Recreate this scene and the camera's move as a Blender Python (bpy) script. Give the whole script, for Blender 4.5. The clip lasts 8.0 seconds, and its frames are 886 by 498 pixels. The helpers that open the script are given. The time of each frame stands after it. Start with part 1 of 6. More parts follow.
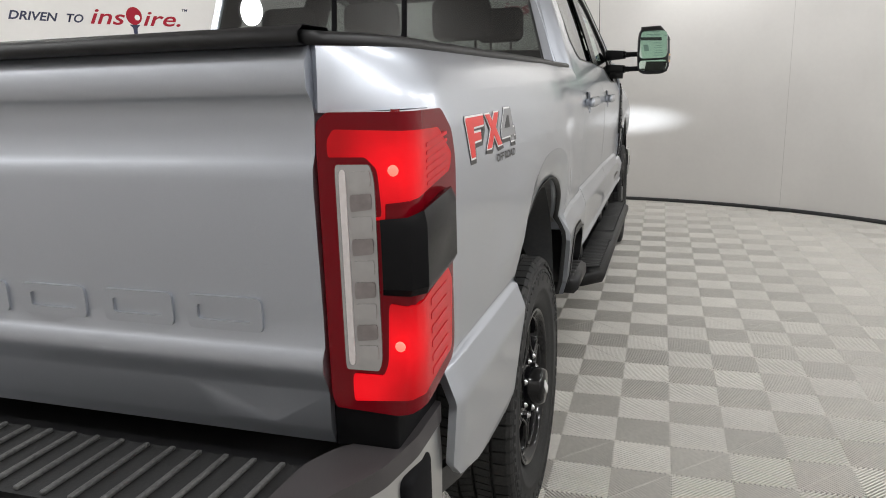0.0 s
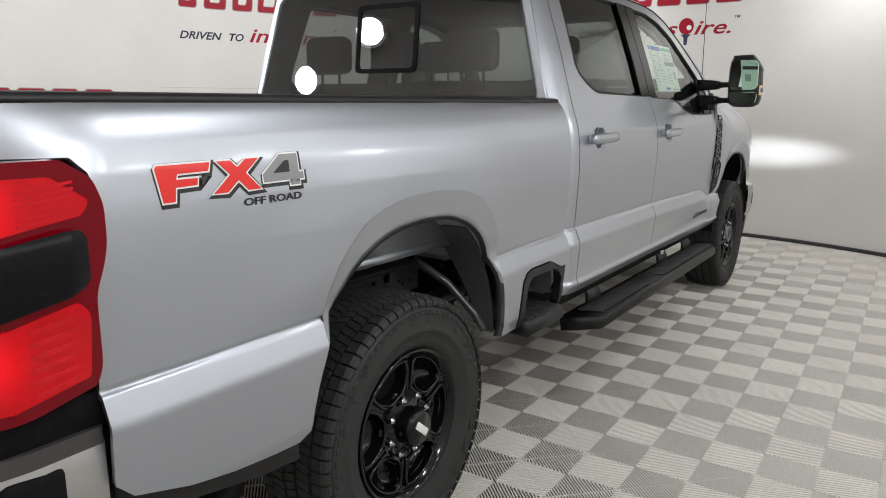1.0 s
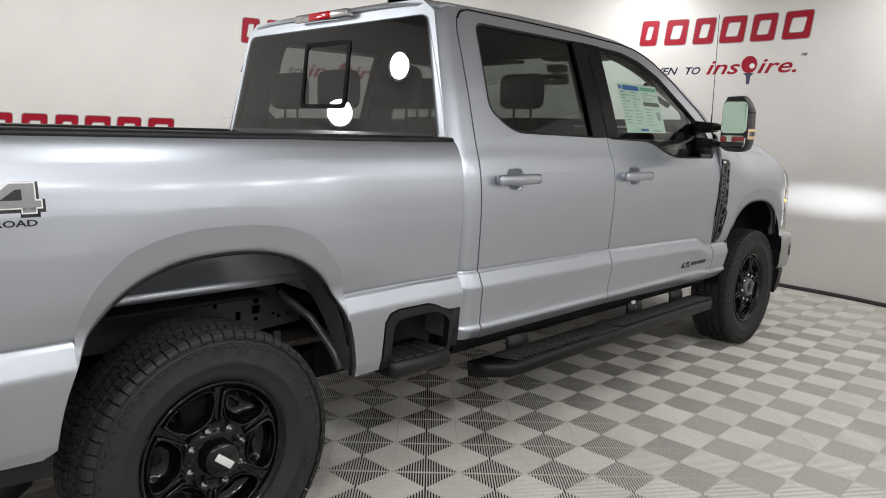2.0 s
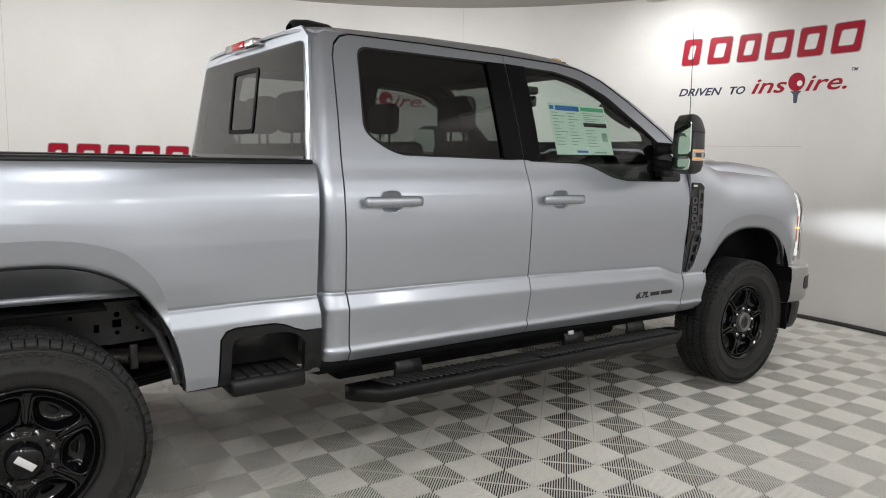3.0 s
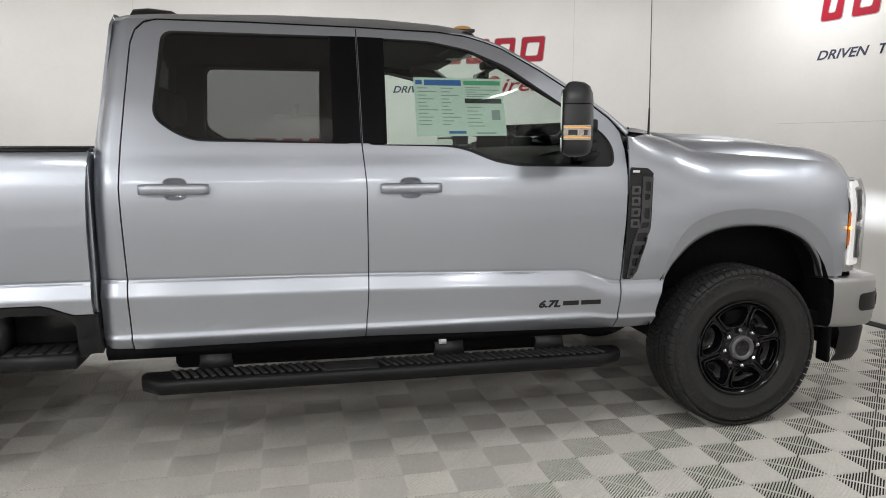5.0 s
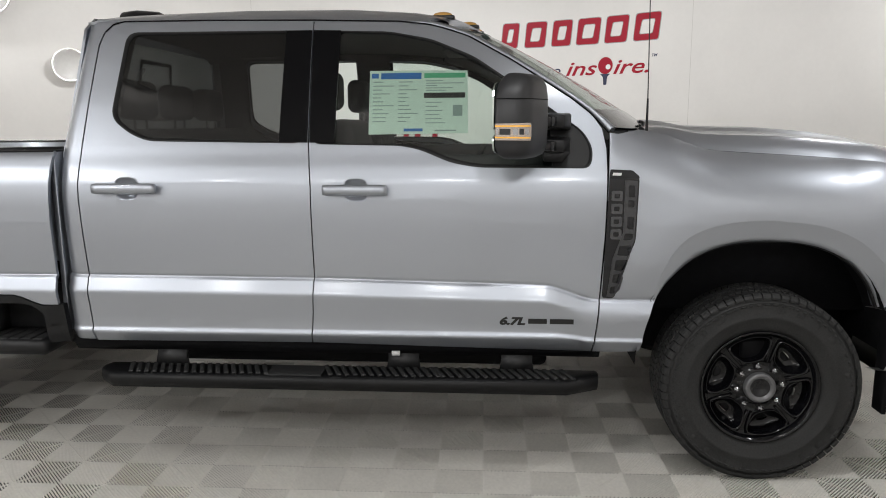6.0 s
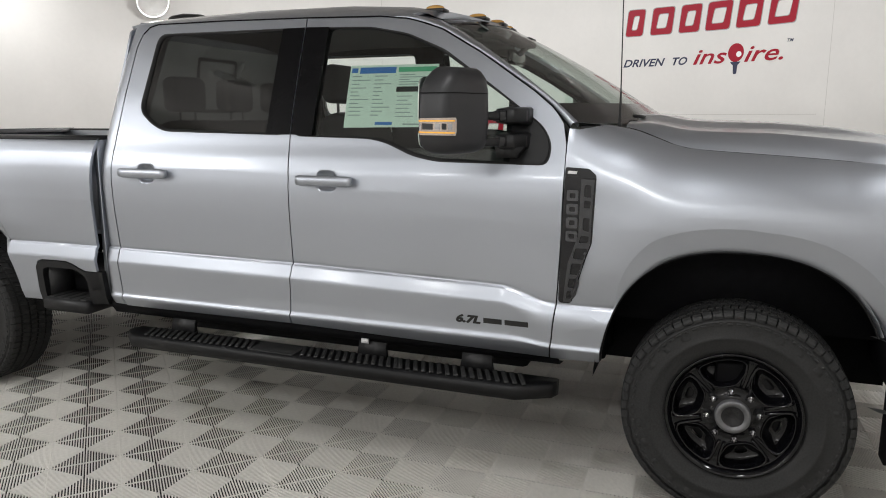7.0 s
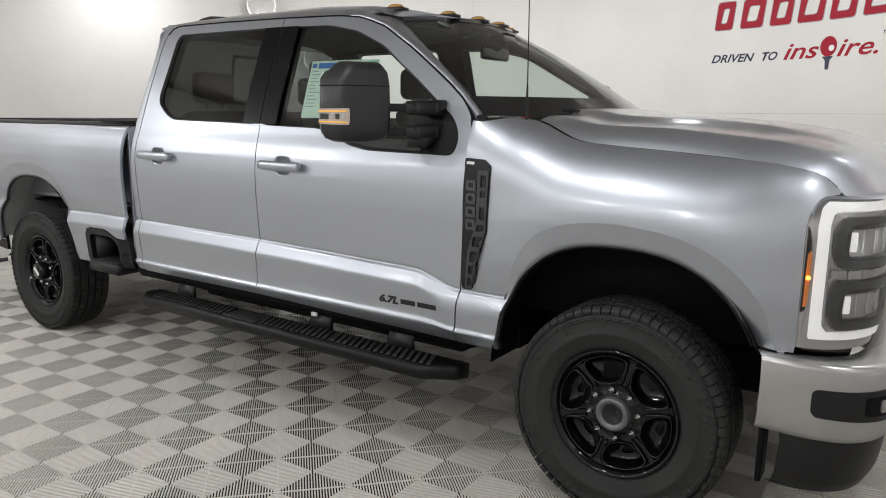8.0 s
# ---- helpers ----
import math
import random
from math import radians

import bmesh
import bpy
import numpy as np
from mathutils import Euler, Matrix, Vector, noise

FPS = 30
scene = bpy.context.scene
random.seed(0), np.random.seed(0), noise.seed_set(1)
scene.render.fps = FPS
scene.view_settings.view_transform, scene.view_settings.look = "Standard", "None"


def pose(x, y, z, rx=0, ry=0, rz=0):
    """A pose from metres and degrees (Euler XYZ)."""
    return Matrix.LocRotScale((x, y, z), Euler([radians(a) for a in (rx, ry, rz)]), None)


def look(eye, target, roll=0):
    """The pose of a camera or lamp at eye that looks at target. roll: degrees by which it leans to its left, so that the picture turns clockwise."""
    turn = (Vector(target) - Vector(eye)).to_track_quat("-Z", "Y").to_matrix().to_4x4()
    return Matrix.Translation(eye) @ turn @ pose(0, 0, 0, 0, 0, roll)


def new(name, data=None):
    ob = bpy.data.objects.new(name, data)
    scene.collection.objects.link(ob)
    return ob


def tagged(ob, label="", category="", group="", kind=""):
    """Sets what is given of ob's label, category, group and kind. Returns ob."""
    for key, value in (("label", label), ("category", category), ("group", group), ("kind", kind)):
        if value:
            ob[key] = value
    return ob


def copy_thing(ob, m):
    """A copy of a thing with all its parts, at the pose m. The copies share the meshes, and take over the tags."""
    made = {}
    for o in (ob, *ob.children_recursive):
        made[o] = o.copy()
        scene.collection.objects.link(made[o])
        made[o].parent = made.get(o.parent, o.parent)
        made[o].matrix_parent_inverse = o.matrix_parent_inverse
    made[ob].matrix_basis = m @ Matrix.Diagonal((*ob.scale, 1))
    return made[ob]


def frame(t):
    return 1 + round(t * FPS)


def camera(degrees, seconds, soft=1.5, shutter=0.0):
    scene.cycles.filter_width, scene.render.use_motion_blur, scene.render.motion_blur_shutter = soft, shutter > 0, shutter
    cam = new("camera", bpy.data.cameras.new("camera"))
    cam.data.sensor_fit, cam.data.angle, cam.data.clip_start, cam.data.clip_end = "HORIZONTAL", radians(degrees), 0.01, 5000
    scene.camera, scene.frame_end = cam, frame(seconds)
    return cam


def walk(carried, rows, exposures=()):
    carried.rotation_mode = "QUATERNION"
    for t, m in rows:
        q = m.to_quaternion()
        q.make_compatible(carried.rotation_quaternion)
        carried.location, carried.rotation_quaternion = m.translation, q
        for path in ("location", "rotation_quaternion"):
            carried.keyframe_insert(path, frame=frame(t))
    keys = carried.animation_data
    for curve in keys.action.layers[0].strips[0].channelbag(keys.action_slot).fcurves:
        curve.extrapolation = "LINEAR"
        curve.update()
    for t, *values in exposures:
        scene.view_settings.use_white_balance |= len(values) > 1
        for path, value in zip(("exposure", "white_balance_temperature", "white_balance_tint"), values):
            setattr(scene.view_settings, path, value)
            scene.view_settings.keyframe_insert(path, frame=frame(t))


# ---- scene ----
cam = camera(63.6, 8.0, soft=1.0)
PATH = [
    (0, (1.372, -2.077, 1.334), (0.775, -0.221, 0.889), -1.6),
    (0.5, (1.789, -1.846, 1.362), (0.91, -0.105, 0.921), -0.4),
    (1, (2.239, -1.655, 1.401), (1.132, -0.04, 0.995), 0.3),
    (1.5, (2.62, -1.355, 1.408), (1.353, 0.149, 1.046), 1.0),
    (1.7, (2.754, -1.231, 1.414), (1.437, 0.237, 1.077), 1.3),
    (2.8, (3.506, -0.305, 1.484), (1.913, 0.87, 1.193), 1.6),
    (3, (3.633, -0.144, 1.436), (1.997, 0.978, 1.18), 1.2),
    (3.5, (3.831, 0.33, 1.439), (2.105, 1.31, 1.198), 0.8),
    (4, (3.983, 0.837, 1.42), (2.176, 1.662, 1.185), 0.3),
    (4.5, (4.107, 1.371, 1.418), (2.222, 1.992, 1.173), 0.0),
    (4.7, (4.124, 1.59, 1.402), (2.212, 2.119, 1.15), -0.1),
    (5.8, (3.949, 2.713, 1.53), (1.984, 2.694, 1.161), -0.2),
    (6, (3.914, 2.96, 1.496), (1.949, 2.811, 1.155), -0.4),
    (6.5, (3.817, 3.467, 1.511), (1.897, 3.028, 1.161), -0.3),
    (7, (3.7, 3.935, 1.507), (1.86, 3.241, 1.142), -0.1),
    (7.5, (3.567, 4.466, 1.515), (1.831, 3.546, 1.14), 0.1),
    (8, (3.376, 4.932, 1.486), (1.753, 3.824, 1.114), 0.6),
]
walk(cam, [(t, look(eye, target, roll)) for t, eye, target, roll in PATH])

# ---- light ----
world = bpy.data.worlds.new("world")
scene.world = world
world.use_nodes = True
world.node_tree.nodes["Background"].inputs[0].default_value = (0.9, 0.95, 1.0, 1)
world.node_tree.nodes["Background"].inputs[1].default_value = 0.02
scene.view_settings.exposure = 0.0

ROOM = Vector((0.2, 1.9, 0))      # centre of the round booth
ROOM_R, ROOM_H = 4.50, 3.13


def disc_lamp(name, place, target, size, power):
    data = bpy.data.lights.new(name, "AREA")
    data.shape, data.size, data.energy, data.color = "DISK", size, power, (0.985, 0.995, 1.0)
    ob = new(name, data)
    ob.matrix_world = look(place, target)
    return place, ob.matrix_world.copy()


# flood lamps high on the wall, and an added ring of unseen ceiling lamps turned out to the wall
FLOODS_AND_FILLS = []
# the first two floods are real, the other six are added as fill
for angle, z, power in ((232.7, 2.67, 24), (224.6, 2.10, 24), (312, 2.62, 15), (326, 2.62, 11), (340, 2.62, 5), (354, 2.62, 5), (8, 2.62, 6), (22, 2.62, 8)):
    a = radians(angle)
    FLOODS_AND_FILLS.append(disc_lamp("flood_lamp", ROOM + Vector(((ROOM_R - 0.14) * math.cos(a), (ROOM_R - 0.14) * math.sin(a), z)), (0.0, 1.7, 0.9), 0.26, power))
# no ceiling lamps are known here: this ring is added to light the wall
FILL_LAMPS = []
for k in range(10):
    a = radians(36 * k)
    over = abs(math.cos(a)) < 0.35    # before the nose and behind the tail they hang further out
    ring = 3.75 if over else 2.5
    place = ROOM + Vector((ring * math.cos(a), ring * math.sin(a), ROOM_H - 0.16))
    # the one at 36 degrees is stronger, to brighten the front fender
    FILL_LAMPS.append(disc_lamp("ceiling_lamp", place, place + Vector((math.cos(a), math.sin(a), -2.4 if over else -1.25)), 0.30, 14 if over else 30 if k == 1 else 23))

# the truck's low beams
for x in (0.76, -0.76):
    data = bpy.data.lights.new("low_beam", "SPOT")
    data.energy, data.spot_size, data.spot_blend, data.shadow_soft_size, data.color = 75, radians(70), 1.0, 0.04, (0.86, 0.92, 1.0)
    beam = new("low_beam", data)
    beam.matrix_world = look((x, 4.955, 0.96), (x * 1.05, 6.4, 0.90)) @ Matrix.Diagonal((1, 0.20, 1, 1))

# ---- materials ----


def material(name, colour, rough=0.5, metal=0.0, grain=0.0, scale=40.0, bump=0.0, coat=0.0, spec=0.5, wear=0.0, emit=None, power=0.0, coat_rough=0.13,
             pieces=0.0, detail=4.0, stretch=(1, 1, 1)):
    """A procedural surface: grain at a fine scale, wear at a broad one, both on colour, gloss and relief."""
    m = bpy.data.materials.new(name)
    m.use_nodes = True
    nt = m.node_tree
    p = nt.nodes["Principled BSDF"]
    p.inputs["Base Color"].default_value = (*colour, 1)
    p.inputs["Roughness"].default_value = rough
    p.inputs["Metallic"].default_value = metal
    p.inputs["Coat Weight"].default_value = coat
    p.inputs["Coat Roughness"].default_value = coat_rough
    p.inputs["Specular IOR Level"].default_value = spec
    if emit:
        p.inputs["Emission Color"].default_value = (*emit, 1)
        p.inputs["Emission Strength"].default_value = power
    if grain or wear or bump or pieces:
        co = nt.nodes.new("ShaderNodeTexCoord")
        mp = nt.nodes.new("ShaderNodeMapping")
        mp.inputs["Scale"].default_value = stretch
        nt.links.new(co.outputs["Object"], mp.inputs[0])
        fine = nt.nodes.new("ShaderNodeTexNoise")
        fine.inputs["Scale"].default_value = scale
        fine.inputs["Detail"].default_value = detail
        broad = nt.nodes.new("ShaderNodeTexNoise")
        broad.inputs["Scale"].default_value = 1.7
        broad.inputs["Detail"].default_value = 5
        nt.links.new(mp.outputs[0], fine.inputs["Vector"])
        nt.links.new(co.outputs["Object"], broad.inputs["Vector"])

        def scaled(src, low, high):
            r = nt.nodes.new("ShaderNodeMapRange")
            r.inputs["From Min"].default_value, r.inputs["From Max"].default_value = 0.3, 0.7
            r.inputs["To Min"].default_value, r.inputs["To Max"].default_value = low, high
            nt.links.new(src, r.inputs[0])
            return r.outputs[0]

        def times(a, b):
            n = nt.nodes.new("ShaderNodeMath")
            n.operation = "MULTIPLY"
            nt.links.new(a, n.inputs[0])
            nt.links.new(b, n.inputs[1])
            return n.outputs[0]

        f = times(scaled(fine.outputs[0], 1 - grain, 1 + grain), scaled(broad.outputs[0], 1 - wear, 1 + wear))
        if pieces:
            info = nt.nodes.new("ShaderNodeObjectInfo")
            r = nt.nodes.new("ShaderNodeMapRange")
            r.inputs["To Min"].default_value, r.inputs["To Max"].default_value = 1 - pieces, 1 + pieces
            nt.links.new(info.outputs["Random"], r.inputs[0])
            f = times(f, r.outputs[0])
        mix = nt.nodes.new("ShaderNodeVectorMath")
        mix.operation = "SCALE"
        mix.inputs[0].default_value = colour
        nt.links.new(f, mix.inputs["Scale"])
        nt.links.new(mix.outputs[0], p.inputs["Base Color"])
        if wear:
            ro = times(scaled(broad.outputs[0], rough * (1 - wear), rough * (1 + wear)), scaled(fine.outputs[0], 1, 1))
            nt.links.new(ro, p.inputs["Roughness"])
        if bump:
            b = nt.nodes.new("ShaderNodeBump")
            b.inputs["Strength"].default_value = bump
            b.inputs["Distance"].default_value = 0.002
            nt.links.new(fine.outputs[0], b.inputs["Height"])
            nt.links.new(b.outputs[0], p.inputs["Normal"])
    return m


def inner_face(name):
    """The inner skin of a pane, clear: its gloss is on the outer skin."""
    m = bpy.data.materials.new(name)
    m.use_nodes = True
    nt = m.node_tree
    nt.nodes.clear()
    out = nt.nodes.new("ShaderNodeOutputMaterial")
    clear = nt.nodes.new("ShaderNodeBsdfTransparent")
    nt.links.new(clear.outputs[0], out.inputs[0])
    return m


def glass(name, tint, rough=0.0):
    """Thin tinted pane: part see-through, part mirror."""
    m = bpy.data.materials.new(name)
    m.use_nodes = True
    nt = m.node_tree
    nt.nodes.clear()
    out = nt.nodes.new("ShaderNodeOutputMaterial")
    mix = nt.nodes.new("ShaderNodeMixShader")
    facing = nt.nodes.new("ShaderNodeLayerWeight")
    facing.inputs["Blend"].default_value = 0.5
    power = nt.nodes.new("ShaderNodeMath")
    power.operation, power.inputs[1].default_value = "POWER", 5.0
    nt.links.new(facing.outputs["Facing"], power.inputs[0])
    fres = nt.nodes.new("ShaderNodeMath")
    fres.operation, fres.inputs[1].default_value, fres.inputs[2].default_value = "MULTIPLY_ADD", 0.92, 0.075
    nt.links.new(power.outputs[0], fres.inputs[0])
    clear = nt.nodes.new("ShaderNodeBsdfTransparent")
    clear.inputs[0].default_value = (*tint, 1)
    gloss = nt.nodes.new("ShaderNodeBsdfGlossy")
    gloss.inputs["Roughness"].default_value = rough
    nt.links.new(fres.outputs[0], mix.inputs[0])
    nt.links.new(clear.outputs[0], mix.inputs[1])
    nt.links.new(gloss.outputs[0], mix.inputs[2])
    nt.links.new(mix.outputs[0], out.inputs[0])
    return m


PAINT = material("silver_paint", (0.485, 0.513, 0.568), rough=0.41, metal=0.9, grain=0.04, scale=900, coat=1.0, coat_rough=0.15)
PAINT_B = material("silver_bumper", (0.47, 0.47, 0.465), rough=0.3, metal=0.8, grain=0.03, scale=900, coat=0.5)
CHROME = material("chrome", (0.8, 0.8, 0.8), rough=0.08, metal=1.0)
BLACK_TRIM = material("black_trim", (0.010, 0.010, 0.011), rough=0.42, spec=0.4, grain=0.15, scale=600, bump=0.15)
GLOSS_BLACK = material("gloss_black", (0.006, 0.006, 0.008), rough=0.12, coat=0.4, spec=0.4)
RIM_BLACK = material("rim_black", (0.003, 0.003, 0.004), rough=0.10, coat=0.25, spec=0.3)
DARK = material("underbody_dark", (0.005, 0.005, 0.006), rough=0.7, spec=0.15, grain=0.3, scale=30, wear=0.3)
GREY_STEEL = material("underbody_grey", (0.30, 0.30, 0.30), rough=0.5, grain=0.1, scale=50, wear=0.2)
RUBBER = material("tyre_rubber", (0.020, 0.020, 0.020), rough=0.72, grain=0.3, scale=160, bump=0.4, wear=0.35, stretch=(1, 1, 1))
DISC_STEEL = material("brake_steel", (0.015, 0.015, 0.016), rough=0.45, metal=0.6, grain=0.2, scale=80)
BRACKET_STEEL = material("bracket_steel", (0.02, 0.02, 0.021), rough=0.45, metal=0.3, grain=0.1, scale=80)
RIDGE_GREY = material("worn_ridge", (0.12, 0.12, 0.118), rough=0.5, grain=0.3, scale=150, wear=0.3)
PIPE_STEEL = material("pipe_steel", (0.075, 0.068, 0.062), rough=0.4, metal=0.7, grain=0.2, scale=60, wear=0.4)
GUARD_GREY = material("guard_plastic", (0.085, 0.087, 0.09), rough=0.42, grain=0.1, scale=80, wear=0.25)
PANEL_GREY = material("panel_grey", (0.045, 0.045, 0.047), rough=0.45, grain=0.15, scale=60, wear=0.3)
MIRROR_SHELL = material("mirror_shell_plastic", (0.024, 0.024, 0.026), rough=0.40, spec=0.5, grain=0.12, scale=700, bump=0.12)
BOARD_BLACK = material("board_black", (0.0055, 0.0055, 0.006), rough=0.42, spec=0.3, grain=0.15, scale=500, bump=0.15)
STEP_RUBBER = material("step_pad_rubber", (0.018, 0.018, 0.018), rough=0.6, grain=0.2, scale=200, bump=0.3)
LOUD_RED = material("lens_red", (0.40, 0.003, 0.010), rough=0.15, spec=0.4, emit=(1.0, 0.003, 0.012), power=0.16, grain=0.20, scale=35)


def lit_lens(name, colour, bulbs):
    """A red lens whose glow falls off from the bulbs behind it, the same on both sides of the truck."""
    m = material(name, colour, rough=0.12, spec=0.3, emit=(1.0, 0.002, 0.010), power=0.2, grain=0.12, scale=22)
    nt = m.node_tree
    geo = nt.nodes.new("ShaderNodeNewGeometry")
    fold = nt.nodes.new("ShaderNodeVectorMath")
    fold.operation = "ABSOLUTE"
    nt.links.new(geo.outputs["Position"], fold.inputs[0])
    total = None
    for place, reach in bulbs:
        d = nt.nodes.new("ShaderNodeVectorMath")
        d.operation = "DISTANCE"
        d.inputs[1].default_value = place
        nt.links.new(fold.outputs[0], d.inputs[0])
        r = nt.nodes.new("ShaderNodeMapRange")
        r.interpolation_type = "SMOOTHSTEP"
        r.inputs["From Min"].default_value, r.inputs["From Max"].default_value = 0.0, reach
        r.inputs["To Min"].default_value, r.inputs["To Max"].default_value = 0.55, 0.0
        nt.links.new(d.outputs["Value"], r.inputs[0])
        if total is None:
            total = r.outputs[0]
        else:
            add = nt.nodes.new("ShaderNodeMath")
            nt.links.new(total, add.inputs[0])
            nt.links.new(r.outputs[0], add.inputs[1])
            total = add.outputs[0]
    base = nt.nodes.new("ShaderNodeMath")
    base.inputs[1].default_value = 0.13
    nt.links.new(total, base.inputs[0])
    nt.links.new(base.outputs[0], nt.nodes["Principled BSDF"].inputs["Emission Strength"])
    return m


RED_GLOW = lit_lens("lens_red_lit", (0.42, 0.002, 0.006), (((1.015, 1.175, 1.225), 0.10), ((1.015, 1.175, 0.975), 0.09), ((0.955, 1.18, 0.90), 0.08)))
RED_BULB = material("bulb_red", (1.0, 0.1, 0.08), rough=0.3, emit=(1.0, 0.10, 0.07), power=2.5)
RED_DARK = material("lens_red_dark", (0.14, 0.001, 0.006), rough=0.10, spec=0.25, emit=(1.0, 0.004, 0.014), power=0.025)
MARKER_AMBER = material("marker_amber", (0.62, 0.36, 0.10), rough=0.06, coat=0.8, emit=(1.0, 0.45, 0.08), power=0.08)
TURN_CLEAR = material("turn_lamp_clear", (0.62, 0.54, 0.48), rough=0.16, metal=0.8, grain=0.10, scale=200)
TURN_AMBER = material("turn_lamp_amber", (0.9, 0.45, 0.06), rough=0.1, coat=0.6, emit=(1.0, 0.55, 0.12), power=0.22)
AMBER = material("lens_amber", (0.5, 0.15, 0.015), rough=0.06, coat=0.8, emit=(1.0, 0.22, 0.01), power=0.12)
AMBER_LIT = material("bulb_amber", (1.0, 0.4, 0.05), rough=0.3, emit=(1.0, 0.35, 0.03), power=8)
WHITE_LIT = material("running_light_white", (0.85, 0.85, 0.85), rough=0.3, emit=(1.0, 0.99, 0.97), power=0.45)
LENS_CLEAR = material("lens_clear", (0.52, 0.51, 0.51), rough=0.14, metal=0.7, grain=0.05, scale=60)
SATIN_BLACK = material("satin_black", (0.005, 0.005, 0.006), rough=0.24, spec=0.16, grain=0.05, scale=200)
GLASS_INNER = inner_face("glass_inner_skin")
GLASS_DARK = glass("privacy_glass", (0.175, 0.187, 0.184))
GLASS_CLEAR = glass("front_glass", (0.84, 0.91, 0.87))
GLASS_LENS = glass("lens_glass", (0.85, 0.85, 0.85))
MIRROR = material("mirror_silver", (0.75, 0.85, 0.8), rough=0.01, metal=1.0)
SEAT = material("seat_cloth", (0.018, 0.019, 0.021), rough=0.9, grain=0.3, scale=300, bump=0.3)
LINER = material("headliner", (0.11, 0.11, 0.108), rough=0.95, grain=0.1, scale=400)
DASH = material("dash_plastic", (0.03, 0.03, 0.032), rough=0.6, grain=0.15, scale=400)
WALL = material("wall_paint", (0.70, 0.68, 0.655), rough=0.42, grain=0.01, scale=25, wear=0.035, bump=0.03, spec=0.35)
CEIL = material("ceiling_paint", (0.42, 0.40, 0.38), rough=0.8, grain=0.03, scale=20, wear=0.05)
TILE = material("tile_plastic", (0.76, 0.735, 0.685), rough=0.45, grain=0.06, scale=60, wear=0.10, pieces=0.05)
SUB = material("subfloor", (0.012, 0.012, 0.010), rough=0.9, grain=0.3, scale=20, wear=0.3)
RED_VINYL = material("vinyl_red", (0.33, 0.006, 0.022), rough=0.45, spec=0.2, grain=0.03, scale=50)
GREY_VINYL = material("vinyl_grey", (0.30, 0.29, 0.29), rough=0.35, grain=0.03, scale=50)
NAVY_VINYL = material("vinyl_navy", (0.015, 0.02, 0.06), rough=0.35, grain=0.03, scale=50)
DECAL_RED = material("decal_red", (0.75, 0.025, 0.02), rough=0.3, grain=0.03, scale=90)
DECAL_BLACK = material("decal_black", (0.015, 0.015, 0.015), rough=0.35, grain=0.05, scale=90)
DECAL_GREY = material("decal_grey", (0.26, 0.26, 0.27), rough=0.35, grain=0.05, scale=90)
BADGE_GREY = material("badge_grey", (0.10, 0.10, 0.105), rough=0.3, metal=0.5, grain=0.05, scale=90)
BADGE_DARK = material("badge_dark", (0.05, 0.05, 0.053), rough=0.3, grain=0.05, scale=90)
DECAL_WHITE = material("decal_white", (0.8, 0.8, 0.8), rough=0.35, grain=0.03, scale=90)
PAPER = material("sticker_paper", (0.68, 0.81, 0.73), rough=0.6, grain=0.04, scale=60)
PRINT_BLUE = material("print_blue", (0.03, 0.16, 0.5), rough=0.6, grain=0.05, scale=90)
PRINT_GREEN = material("print_green", (0.10, 0.45, 0.25), rough=0.6, grain=0.05, scale=90)
PRINT_GREY = material("print_grey", (0.30, 0.38, 0.36), rough=0.6, grain=0.1, scale=90)
BASE_BLACK = material("baseboard_black", (0.02, 0.02, 0.02), rough=0.5, grain=0.2, scale=50)

CAP_PLASTIC = material("bumper_cap_plastic", (0.055, 0.05, 0.052), rough=0.5, grain=0.15, scale=500, bump=0.2)
LENS_GREY = material("lens_grey", (0.30, 0.27, 0.27), rough=0.2, metal=0.6, grain=0.1, scale=80)
WHITE_VEIL = material("lens_white", (0.75, 0.70, 0.70), rough=0.2, grain=0.05, scale=80)
BEZEL = material("lamp_bezel", (0.03, 0.031, 0.033), rough=0.35, grain=0.1, scale=200)
CHROME_DARK = material("black_chrome", (0.50, 0.50, 0.52), rough=0.12, metal=1.0)
CAP_GREY = material("cap_grey", (0.17, 0.17, 0.175), rough=0.35, metal=0.5, grain=0.1, scale=200)

# ---- helpers for shapes ----


def thing(name, label, category, group="", place=(0, 0, 0)):
    ob = new(name)
    ob.location = place
    return tagged(ob, label, category, group)


def mesh_of(name, bm, mat, smooth=True):
    me = bpy.data.meshes.new(name)
    if smooth:
        for f in bm.faces:
            f.smooth = True
    bm.to_mesh(me)
    bm.free()
    for m in mat if isinstance(mat, (list, tuple)) else (mat,):
        me.materials.append(m)
    return me


def part(name, bm, mat, parent=None, label="", smooth=True):
    ob = new(name, mesh_of(name, bm, mat, smooth))
    ob.parent = parent
    return tagged(ob, label)


def pane(name, bm, mat, parent, label=""):
    """A glass part: tinted outer skin, clear inner skin and edges."""
    ob = part(name, bm, [mat, GLASS_INNER], parent, label)
    half = sum((p.normal * p.area for p in list(ob.data.polygons)[:len(ob.data.polygons) // 4]), Vector())
    for p in ob.data.polygons:
        p.material_index = 0 if p.normal.dot(half) > 0.2 * half.length else 1
    return ob


def sharp_by_angle(bm, degrees=35):
    for e in bm.edges:
        if len(e.link_faces) != 2 or e.calc_face_angle(0) > radians(degrees):
            e.smooth = False
    return bm


